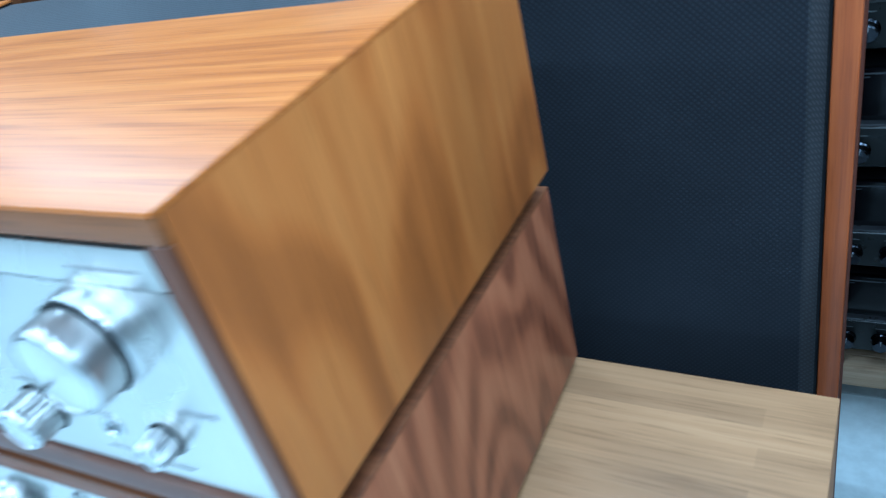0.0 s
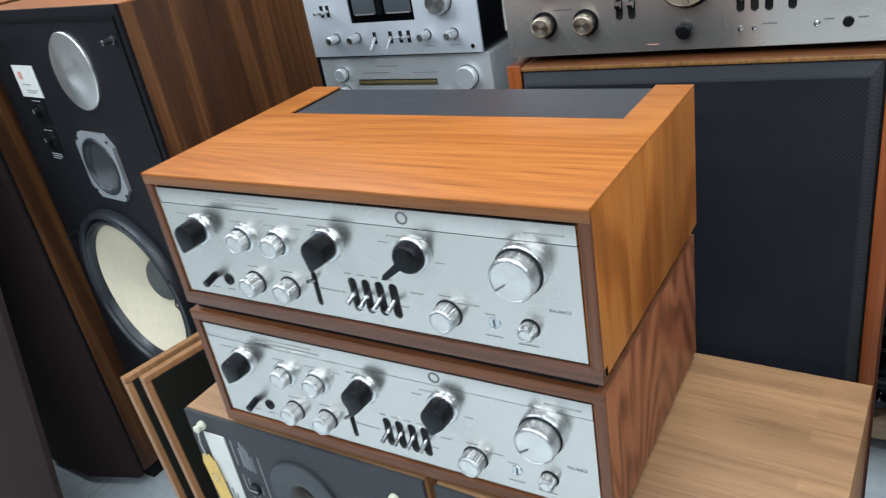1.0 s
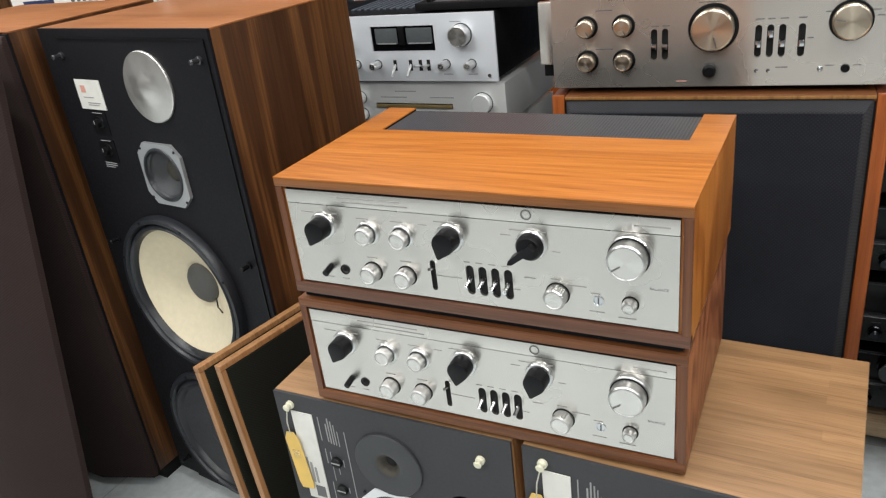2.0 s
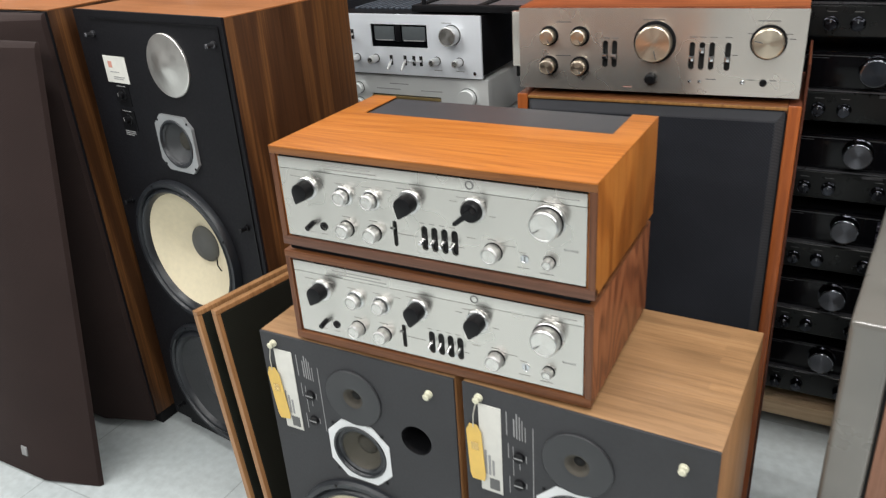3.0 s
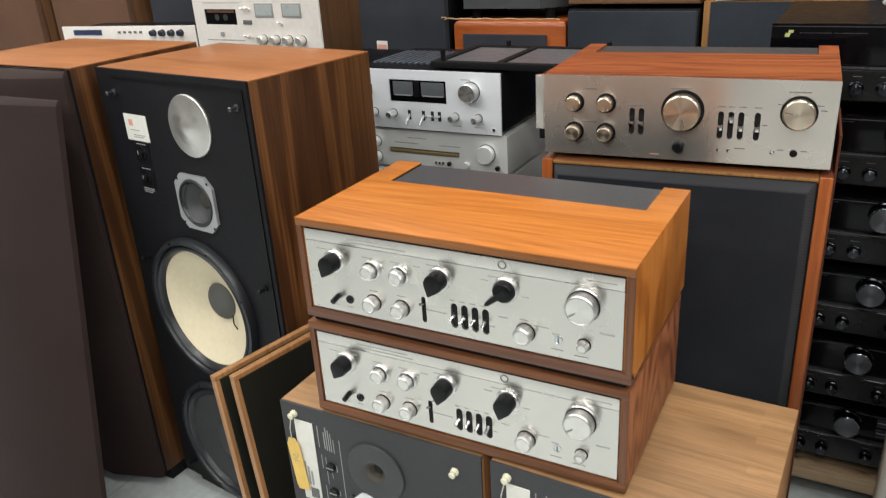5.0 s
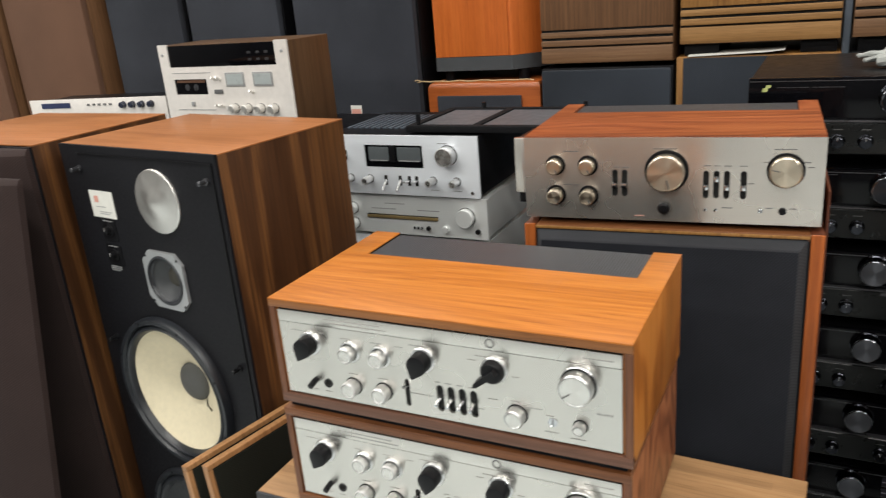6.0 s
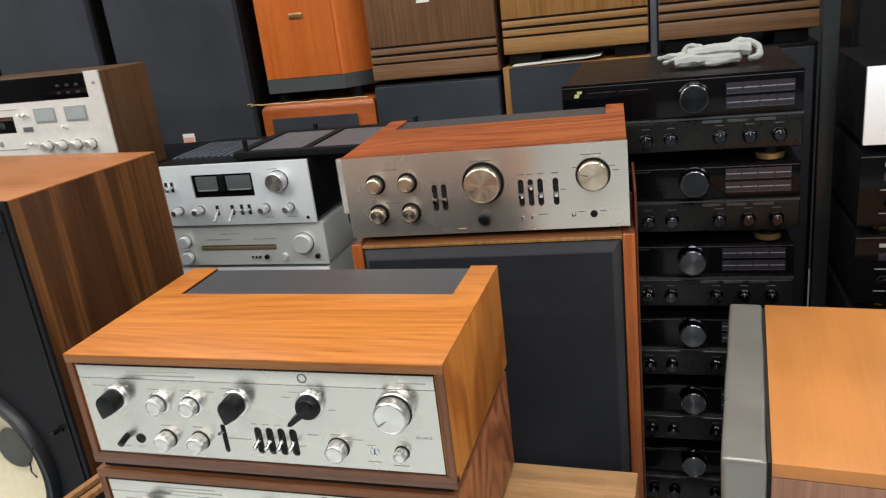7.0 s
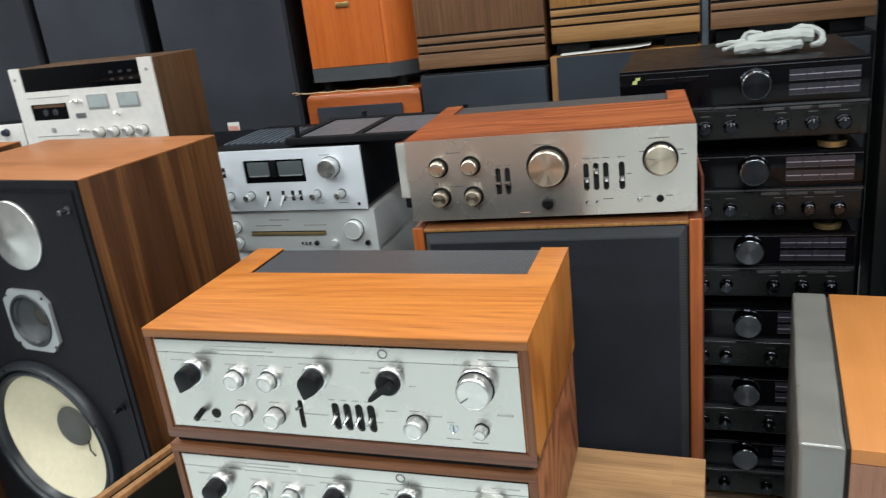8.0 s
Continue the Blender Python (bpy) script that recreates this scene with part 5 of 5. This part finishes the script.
# ---- row of black amplifiers on a pallet ----
def black_amplifier(m, detailed, label, HT=0.134, dark_knob=False):
    W, D = 0.440, 0.38
    t = thing("amplifier", m, label, "amplifier", "black amplifiers in a tall stack")
    part("case", boxed(0.003, W - 0.003, 0.012, D, 0.0, HT, 0.002), BLACK_SATIN, t)
    part("upper_panel", boxed(0.0, W, 0.0, 0.0115, 0.064, HT + 0.001, 0.003), BLACK_GLOSS, t, "glossy black upper panel")
    part("lower_panel", boxed(0.0, W, -0.010, 0.0115, 0.0, 0.0605, 0.006, 3), PANEL_SATIN, t, "satin black control shelf")
    part("trim_strip", boxed(0.0, W, -0.009, 0.002, 0.0607, 0.0637), PLATE_DARK, t)
    part("top_strip", boxed(0.002, W - 0.002, -0.001, 0.0, HT - 0.006, HT - 0.0045), PLATE_DARK, t)
    part("volume_knob", lathed(0.248, 0.0, 0.103, [(0.0295, 0), (0.0295, 0.005), (0.0270, 0.007), (0.0270, 0.025)], 48, cap=False), KNOB_BLACK, t, "large glossy black volume knob")
    part("volume_knob_rim", lathed(0.248, 0.0, 0.103, [(0.0270, 0.0252), (0.0266, 0.0268), (0.0257, 0.0282), (0.0244, 0.0290), (0.0236, 0.0288)], 48, cap=False), SMOKED_CHROME, t)
    # lower amplifiers take a paler face: its reflected light is put into the colour
    face = part("volume_knob_face", lathed(0, 0.0, 0, [(0.0236, 0.0287), (0.012, 0.0283), (0.0003, 0.0282)], 40), KNOB_BLACK if dark_knob else KNOB_BLACK_LIT, t)
    face.location = (0.248, 0.0, 0.103)
    xs = (0.1590, 0.2050, 0.2940, 0.3470, 0.3985)
    for x in xs:
        k = part("knob", lathed(x, -0.010, 0.026, [(0.0135, 0), (0.0135, 0.003), (0.0115, 0.005), (0.0110, 0.017), (0.009, 0.0185), (0.0003, 0.0185)], 28), KNOB_BLACK, t)
        part("pointer_line", boxed(x - 0.0006, x + 0.0006, -0.0292, -0.0286, 0.030, 0.036), LABEL_GREY, k)
        bars(t, [(x - 0.008, x + 0.008, 0.0475)], PRINT, -0.0102, h=0.0012)
    if detailed:
        for x0 in (0.262, 0.308, 0.356):
            part("push_button", boxed(x0, x0 + 0.036, -0.0125, -0.0101, 0.053, 0.0585, 0.001), PLATE_DARK, t)
    for k in range(2):
        for s in range(4):
            x0, z0 = 0.306 + 0.0296 * s, 0.077 + 0.0265 * k
            bt = part("selector_button", boxed(x0, x0 + 0.0293, -0.0016, 0.0, z0, z0 + 0.0215), BUTTON, t)
            part("button_edge", boxed(x0 + 0.001, x0 + 0.0278, -0.0022, -0.0017, z0 + 0.0105, z0 + 0.0122), BUTTON_LINE, bt)
            part("button_foot", boxed(x0 + 0.0005, x0 + 0.0283, -0.0021, -0.0017, z0 + 0.0008, z0 + 0.0018), PLATE_DARK, bt)
    bars(t, [(0.050, 0.105, 0.124), (0.110, 0.165, 0.124)], PLATE_DARK, -0.0002, h=0.0012)
    bm = prism(bmesh.new(), [(0.024, 0.1165), (0.033, 0.1165), (0.035, 0.1235), (0.026, 0.1235)], 0.0, -0.0012)
    prism(bm, [(0.030, 0.1240), (0.039, 0.1240), (0.040, 0.1290), (0.031, 0.1290)], 0.0, -0.0012)
    part("badge", bm, LOGO_GREEN, t, "small pale green badge")
    for fx in (0.05, W - 0.052):
        for fy in (0.035, D - 0.05):
            f = part("foot", lathed_up(fx, fy, -0.0275, -0.0165, 0.027, 32), GOLD_FOOT, t, "dull gold round foot")
            part("foot_collar", lathed_up(fx, fy, -0.0163, 0.0, 0.021, 24), BLACK, f)
    return t


E_X, E_Y = 0.020, 0.872
for n, z in enumerate((0.9335, 0.7675, 0.6015, 0.4355, 0.2695, 0.1035)):
    black_amplifier(pose(E_X - (0.006 if n > 1 else 0.001), E_Y + 0.006 * n, z), n < 3, "glossy black amplifier with large round knob, " + ("topmost in a stack" if n == 0 else "in a tall stack" if n < 5 else "on a pallet"), 0.141 if n == 0 else 0.134, n < 2)

pal = thing("pallet", pose(-0.02, 0.882, 0.0), "low pale wooden pallet under a stack of amplifiers", "pallet")
for k in range(4):
    part("board", boxed(0.0, 0.56, 0.03 + 0.105 * k, 0.12 + 0.105 * k, 0.050, 0.0758, 0.002), PINE_X, pal)
part("front_board", boxed(0.0, 0.56, 0.0, 0.0295, 0.036, 0.0758, 0.003), PINE_X, pal)
for x in (0.02, 0.25, 0.47):
    part("block", boxed(x, x + 0.07, 0.05, 0.43, 0.0, 0.0495), BLACK, pal)

def limp_tube(bm, spine, seg=10):
    """A soft tube through points of (x, y, z, half width, half height), wrinkled and closed at its ends."""
    pts, rings = [Vector(p[:3]) for p in spine], []
    fine, radii = [], []
    for i in range(len(spine) - 1):
        p0, p1, p2, p3 = pts[max(i - 1, 0)], pts[i], pts[i + 1], pts[min(i + 2, len(pts) - 1)]
        for s in range(5):
            u = s / 5
            fine.append(0.5 * (2 * p1 + (p2 - p0) * u + (2 * p0 - 5 * p1 + 4 * p2 - p3) * u * u + (3 * p1 - p0 - 3 * p2 + p3) * u ** 3))
            radii.append([spine[i][k] * (1 - u) + spine[i + 1][k] * u for k in (3, 4)])
    fine.append(pts[-1])
    radii.append(spine[-1][3:5])
    for i, p in enumerate(fine):
        d = (fine[min(i + 1, len(fine) - 1)] - fine[max(i - 1, 0)]).normalized()
        side = d.cross((0, 0, 1)).normalized()
        up = side.cross(d)
        end = 0.35 if i in (0, len(fine) - 1) else 1.0
        ring = []
        for k in range(seg):
            a = 2 * math.pi * k / seg
            q = p + end * (radii[i][0] * math.cos(a) * side + radii[i][1] * math.sin(a) * up)
            q += Vector((0, 0, 1)) * 0.0022 * noise.noise(q * 95.0) + side * 0.0024 * noise.noise(q * 120.0 + Vector((7, 3, 1)))
            q.z = max(q.z, 0.0006)
            ring.append(bm.verts.new(q))
        rings.append(ring)
    for a, b in zip(rings, rings[1:]):
        for k in range(seg):
            bm.faces.new((a[k], a[(k + 1) % seg], b[(k + 1) % seg], b[k]))
    bm.faces.new(rings[0][::-1]), bm.faces.new(rings[-1])
    return bm


gloves = thing("work_gloves", pose(0.20, 1.002, 1.0757), "crumpled pale grey cotton work gloves lying on a black amplifier", "gloves")
upper = part("upper_glove", limp_tube(bmesh.new(), [(0.056, 0.004, 0.025, 0.020, 0.010), (0.088, 0.002, 0.028, 0.023, 0.012), (0.118, 0.004, 0.029, 0.021, 0.013), (0.150, 0.006, 0.028, 0.023, 0.015), (0.180, 0.008, 0.024, 0.020, 0.015)]), GLOVE, gloves)
for tip_x, tip_y, tip_z, turn in ((0.0, 0.014, 0.020, 0.010), (0.011, -0.006, 0.013, -0.002), (0.020, 0.026, 0.010, 0.020)):
    part("finger", limp_tube(bmesh.new(), [(tip_x, tip_y, tip_z, 0.0045, 0.0040), (0.030, 0.5 * tip_y + 0.4 * turn, tip_z + 0.003, 0.0066, 0.0055), (0.068, turn * 0.6 + 0.002, 0.024, 0.0085, 0.0070)], 8), GLOVE, upper)
part("cuff", limp_tube(bmesh.new(), [(0.138, 0.020, 0.030, 0.008, 0.007), (0.152, 0.022, 0.041, 0.009, 0.006), (0.176, 0.018, 0.040, 0.008, 0.006), (0.194, 0.008, 0.026, 0.007, 0.007), (0.190, -0.006, 0.012, 0.008, 0.007), (0.172, -0.010, 0.009, 0.007, 0.006)]), GLOVE, upper)
lower = part("lower_glove", limp_tube(bmesh.new(), [(0.034, -0.010, 0.010, 0.012, 0.010), (0.058, -0.014, 0.014, 0.019, 0.014), (0.082, -0.012, 0.013, 0.018, 0.013), (0.112, -0.010, 0.013, 0.020, 0.012), (0.160, -0.002, 0.013, 0.022, 0.013)]), GLOVE, gloves)
part("finger", limp_tube(bmesh.new(), [(0.090, -0.026, 0.007, 0.0060, 0.0055), (0.116, -0.026, 0.009, 0.0075, 0.0065), (0.142, -0.016, 0.013, 0.0085, 0.0070)], 8), GLOVE, lower)
part("thumb", limp_tube(bmesh.new(), [(0.050, 0.018, 0.026, 0.006, 0.005), (0.060, 0.022, 0.038, 0.0065, 0.005), (0.080, 0.018, 0.038, 0.007, 0.005), (0.096, 0.010, 0.028, 0.007, 0.006)], 8), GLOVE, upper)

# ---- loudspeaker on its side of the aisle, wrapped in vinyl ----
rs = thing("floor_speaker", pose(0.335, 0.186, 0.0, 0, 0, -4.8), "honey veneer loudspeaker with a soft grey vinyl-covered front", "loudspeaker")
RD, RL, RH = 0.36, 0.468, 0.706
part("top_panel", boxed(0.002, RD, 0.0, RL, RH - 0.02, RH, 0.002), ORANGE_Y, rs, "honey orange veneer top")
for y0, y1 in ((0.0, 0.02), (RL - 0.02, RL)):
    part("side_panel", boxed(0.002, RD, y0, y1, 0.0, RH - 0.0205, 0.002), FADED_Z, rs)
part("back_panel", boxed(RD - 0.02, RD - 0.001, 0.0205, RL - 0.0205, 0.0, RH - 0.0205), BAFFLE_BLACK, rs)
part("reveal", boxed(-0.0024, 0.0015, 0.006, RL - 0.006, 0.004, RH - 0.004), VOID, rs)
bm = boxed(-0.056, -0.0026, -0.003, RL + 0.002, 0.006, RH + 0.001, 0.008, 4)
long_edges = [e for e in bm.edges if e.calc_length() > 0.1]
bmesh.ops.subdivide_edges(bm, edges=long_edges, cuts=12, use_grid_fill=True)
for v in bm.verts:  # a slack skin: shallow waves
    c = v.co.copy()
    n = noise.noise(c * 9.0) * 0.0016
    v.co += Vector((n, n * 0.5 if c.y < 0.02 else 0.0, -abs(n) * 0.5))
part("front_cover", bm, VINYL, rs, "wrinkled grey vinyl front cover")

# ---- far end of the stack row ----
post = thing("steel_post", pose(0.512, 0.960, 0.0), "slim dark steel shelf post", "post")
part("upright", boxed(-0.014, 0.014, -0.014, 0.014, 0.0, 2.2, 0.002), PLATE_DARKER, post)
for k in range(4):
    z = 0.66 + 0.149 * k
    if k < 2:
        u = thing("amplifier", pose(0.545, 0.79, z - 0.012), "black amplifier with small knobs in a stack", "amplifier", "black units in the far stack")
        part("case", boxed(0.0, 0.43, 0.008, 0.34, 0.0, 0.132, 0.002), BLACK_SATIN, u)
        part("faceplate", boxed(-0.004, 0.434, 0.0, 0.0078, 0.0, 0.134, 0.0015), BLACK_GLOSS, u)
        part("trim_strip", boxed(-0.003, 0.433, -0.001, 0.0, 0.127, 0.129), PLATE_DARK, u)
        for x, zz in ((0.045, 0.045), (0.105, 0.045), (0.165, 0.09)):
            turned_knob(u, x, 0.0, zz, 0.009, 0.014, KNOB_BLACK)
        part("badge", boxed(0.035, 0.066, -0.001, 0.0, 0.110, 0.117), LABEL_GREY, u)
        part("switch_row", boxed(0.034, 0.062, -0.003, 0.0, 0.085, 0.099, 0.001), BUTTON, u)
        bars(u, [(0.030, 0.060, 0.068), (0.09, 0.12, 0.068), (0.03, 0.05, 0.025)], LABEL_GREY, 0.0, h=0.0016)
        part("foot", lathed_up(0.05, 0.05, -0.0165, 0.0, 0.022), BRASS, u)
        part("foot", lathed_up(0.38, 0.05, -0.0165, 0.0, 0.022), BRASS, u)
    if k == 2:
        u = thing("amplifier", pose(0.545, 0.79, z - 0.012), "pale silver-fronted power amplifier in a black case", "amplifier")
        part("case", boxed(0.0, 0.43, 0.008, 0.30, 0.0, 0.132, 0.002), BLACK_SATIN, u)
        part("faceplate", boxed(-0.002, 0.432, 0.0, 0.0078, 0.0, 0.134, 0.0015), PLATE_COLD, u, "bright silver faceplate")
        part("switch_plate", boxed(0.036, 0.046, -0.001, 0.0, 0.022, 0.046), PRINT, u)
        lever(u, 0.041, 0.0, 0.034, 30, 0.016, 0.003)
        part("badge", boxed(0.064, 0.078, -0.001, 0.0, 0.092, 0.099), PRINT, u)
base = thing("equipment_cabinet", pose(0.540, 0.80, 0.0), "plain black cabinet under a stack of units", "cabinet")
part("body", boxed(0.0, 0.45, 0.0, 0.36, 0.0, 0.631, 0.003), BLACK_SATIN, base)
farsp = thing("floor_speaker", pose(0.60, 1.20, 0.0), "large black loudspeaker with a dark cloth front", "loudspeaker")
part("cabinet", boxed(0.0, 0.50, 0.026, 0.40, 0.0, 1.60, 0.004), BLACK_SATIN, farsp)
part("grille", boxed(0.01, 0.49, 0.0, 0.0255, 0.03, 1.58, 0.008), MATT_BLACK, farsp)

# ---- back row: stacked loudspeakers ----
BY = 1.50


def grille_box(name, x0, x1, z0, z1, y, label, case, cloth_mat, depth=0.36, border=0.014, proud=0.012, lid=None):
    t = thing(name, pose(x0, y, z0), label, "loudspeaker", "loudspeakers in the back row")
    w, h = x1 - x0, z1 - z0
    part("cabinet", boxed(0.0, w, 0.0, depth, 0.0, h, 0.003), case, t)
    part("grille", boxed(border, w - border, -proud, -0.0004, border, h - (border if lid is None else lid), min(0.008, proud * 0.6)), cloth_mat, t)
    return t


# tall black-grilled towers
towers = []
for x0, x1, top in ((-2.335, -1.967, 1.9), (-1.934, -1.528, 1.86), (-1.470, -1.012, 1.9)):
    towers.append(grille_box("tower_speaker", x0, x1, 0.0, top, BY, "very tall loudspeaker with a plain black cloth front", BLACK_SATIN, CLOTH_BLACK, 0.42, 0.004, 0.03))
badge = part("badge", boxed(0.188, 0.230, -0.0325, -0.0302, 0.896, 0.930, 0.001), LABEL_WHITE, towers[2], "small white and red badge")
part("badge_mark", boxed(0.191, 0.227, -0.0330, -0.0326, 0.901, 0.918), PALE_RED, badge)
grille_box("tower_speaker", -2.86, -2.40, 0.0, 1.9, BY - 0.05, "tall loudspeaker with a tan brown cloth front", BROWN_Z, CLOTH_TAN, 0.42, 0.004, 0.03)
grille_box("tower_speaker", -3.36, -2.885, 0.0, 1.9, BY - 0.10, "tall loudspeaker with a tan brown cloth front", BROWN_Z, CLOTH_TAN, 0.42, 0.004, 0.03)

# cherry cabinet with chamfered corners on a grey base, over a cherry box
ob = thing("loudspeaker_cabinet", pose(-1.000, BY, 1.030), "bright cherry loudspeaker cabinet with sloped corners on a grey base", "loudspeaker", "loudspeakers in the back row")


def corner_cut(W, D, z0, z1, cut, grow=0.0):
    pts = [(-grow, cut - grow * 0.4), (cut * 0.45, -grow), (W - cut, -grow), (W + grow, cut - grow * 0.4), (W + grow, D), (-grow, D)]
    return sheeted(pts, [], z0, z1, to=lambda u, v, w: (u, v, w))


part("body", corner_cut(0.380, 0.30, 0.042, 0.85, 0.085), CHERRY_Z, ob, "bright cherry veneer")
part("base", corner_cut(0.380, 0.30, 0.0, 0.0415, 0.085, 0.003), VINYL_DARK, ob, "dark grey plinth")
part("front_panel", boxed(0.050, 0.284, -0.0035, -0.0005, 0.0425, 0.84, 0.001), CHERRY_Z, ob)
part("name_plate", boxed(0.148, 0.192, -0.0060, -0.0041, 0.212, 0.228, 0.0006), BRASS, ob, "brass name plate")
vb = thing("loudspeaker", pose(-0.996, BY - 0.01, 0.0), "cherry loudspeaker with a rounded top edge and black grille", "loudspeaker", "loudspeakers in the back row")
bm = boxed(0.0, 0.376, 0.0, 0.34, 0.0, 0.996)
bmesh.ops.bevel(bm, geom=[e for e in bm.edges if all(v.co.z > 0.99 for v in e.verts)], offset=0.02, segments=4, profile=0.5, affect="EDGES")
part("cabinet", bm, CHERRY_X, vb, "cherry veneer with a rounded top")
part("grille", boxed(0.034, 0.318, -0.010, -0.0005, 0.05, 0.955, 0.005), CLOTH_BLACK, vb)
for k in range(4):
    part("foam_pad", lathed_up(0.06 + 0.25 * (k % 2), 0.05 + 0.2 * (k // 2), 0.9965, 1.0295, 0.018, 14), BLACK, vb)
rope = thing("rope", pose(-1.0, BY - 0.02, 0.998), "frayed length of hemp cord lying on a loudspeaker", "rope")
bm = bmesh.new()
tube(bm, [(-0.028 + 0.022 * s, 0.005 * math.sin(s * 1.3), 0.0035 + 0.0012 * math.sin(s * 1.9 + 1)) for s in range(19)], 0.0021, 6)
for k in range(4):
    tube(bm, [(-0.020 - 0.007 * s + 0.004 * k, -0.004 * k, 0.006 + 0.004 * math.sin(s + k * 2)) for s in range(4)], 0.0017, 5)
part("strand", bm, ROPE, rope)


def slatted_speaker(x0, x1, z0, label, wood_mat, rail_mat, badge_on=False):
    t = thing("loudspeaker_cabinet", pose(x0, BY, z0), label, "loudspeaker", "loudspeakers in the back row")
    w = x1 - x0
    part("body", boxed(0.0, w, 0.004, 0.34, 0.0, 0.80, 0.002), BROWN_Z, t)
    part("upper_panel", boxed(0.001, w - 0.001, -0.004, 0.0035, 0.096, 0.79, 0.002), wood_mat, t, "upright-grained veneer panel")
    part("shadow_gap", boxed(0.002, w - 0.002, 0.0018, 0.0035, 0.046, 0.0955), VOID, t)
    for zz in (0.0500, 0.0735):
        part("slat", boxed(0.001, w - 0.001, -0.006, 0.0015, zz, zz + 0.0165, 0.003), rail_mat, t)
    part("bottom_rail", boxed(0.001, w - 0.001, -0.006, 0.0035, 0.002, 0.0445, 0.003), rail_mat, t)
    if badge_on:
        part("badge", boxed(w * 0.42, w * 0.52, -0.0056, -0.0041, 0.206, 0.214), LABEL_WHITE, t)
    return t


slatted_speaker(-0.614, -0.236, 1.041, "dark brown walnut loudspeaker with three slats along its foot", BROWN_Z, BROWN_X, True)
slatted_speaker(-0.219, 0.171, 1.082, "golden brown loudspeaker with slats along its foot", GOLD_Z, GOLD_X)
slatted_speaker(0.196, 0.580, 1.083, "faded brown loudspeaker with slats along its foot", BROWN_Z, BROWN_X)
post2 = thing("steel_post", pose(0.1835, BY + 0.02, 0.0), "slim grey steel shelf post between loudspeakers", "post")
part("upright", boxed(-0.008, 0.008, -0.008, 0.008, 0.0, 2.2, 0.001), FIN_BLUE, post2)
grille_box("loudspeaker", -0.614, -0.234, 0.0, 1.029, BY - 0.005, "loudspeaker with a blue-black cloth front under a brown one", BLACK_SATIN, CLOTH_EDGE, 0.36, 0.004, 0.02)
grille_box("loudspeaker", -0.226, 0.175, 0.0, 1.050, BY - 0.005, "pale oak loudspeaker with a dark cloth front", GOLD_Z, CLOTH_EDGE, 0.36, 0.018, 0.004, 0.003)
grille_box("loudspeaker", 0.196, 0.580, 0.0, 1.050, BY - 0.005, "loudspeaker with a dark cloth front", BLACK_SATIN, CLOTH_BLACK, 0.36, 0.01, 0.01)
for x0, x1 in ((-0.21, -0.12), (0.08, 0.165), (0.21, 0.29), (0.48, 0.56)):
    riser = thing("riser_block", pose(x0, BY + 0.02, 1.0502), "small black block under a loudspeaker", "block", "riser blocks")
    part("body", boxed(0.0, x1 - x0, 0.0, 0.28, 0.0, 0.0314, 0.002), BLACK, riser)
paper = thing("paper_sheet", pose(-0.195, BY - 0.010, 1.0507), "folded white paper lying under a loudspeaker", "paper")
part("sheet", prism(bmesh.new(), [(0.0, 0.0), (0.20, 0.006), (0.24, 0.010), (0.24, 0.0115), (0.20, 0.0085), (0.0, 0.004)], 0.0, 0.10), LABEL_WHITE, paper)
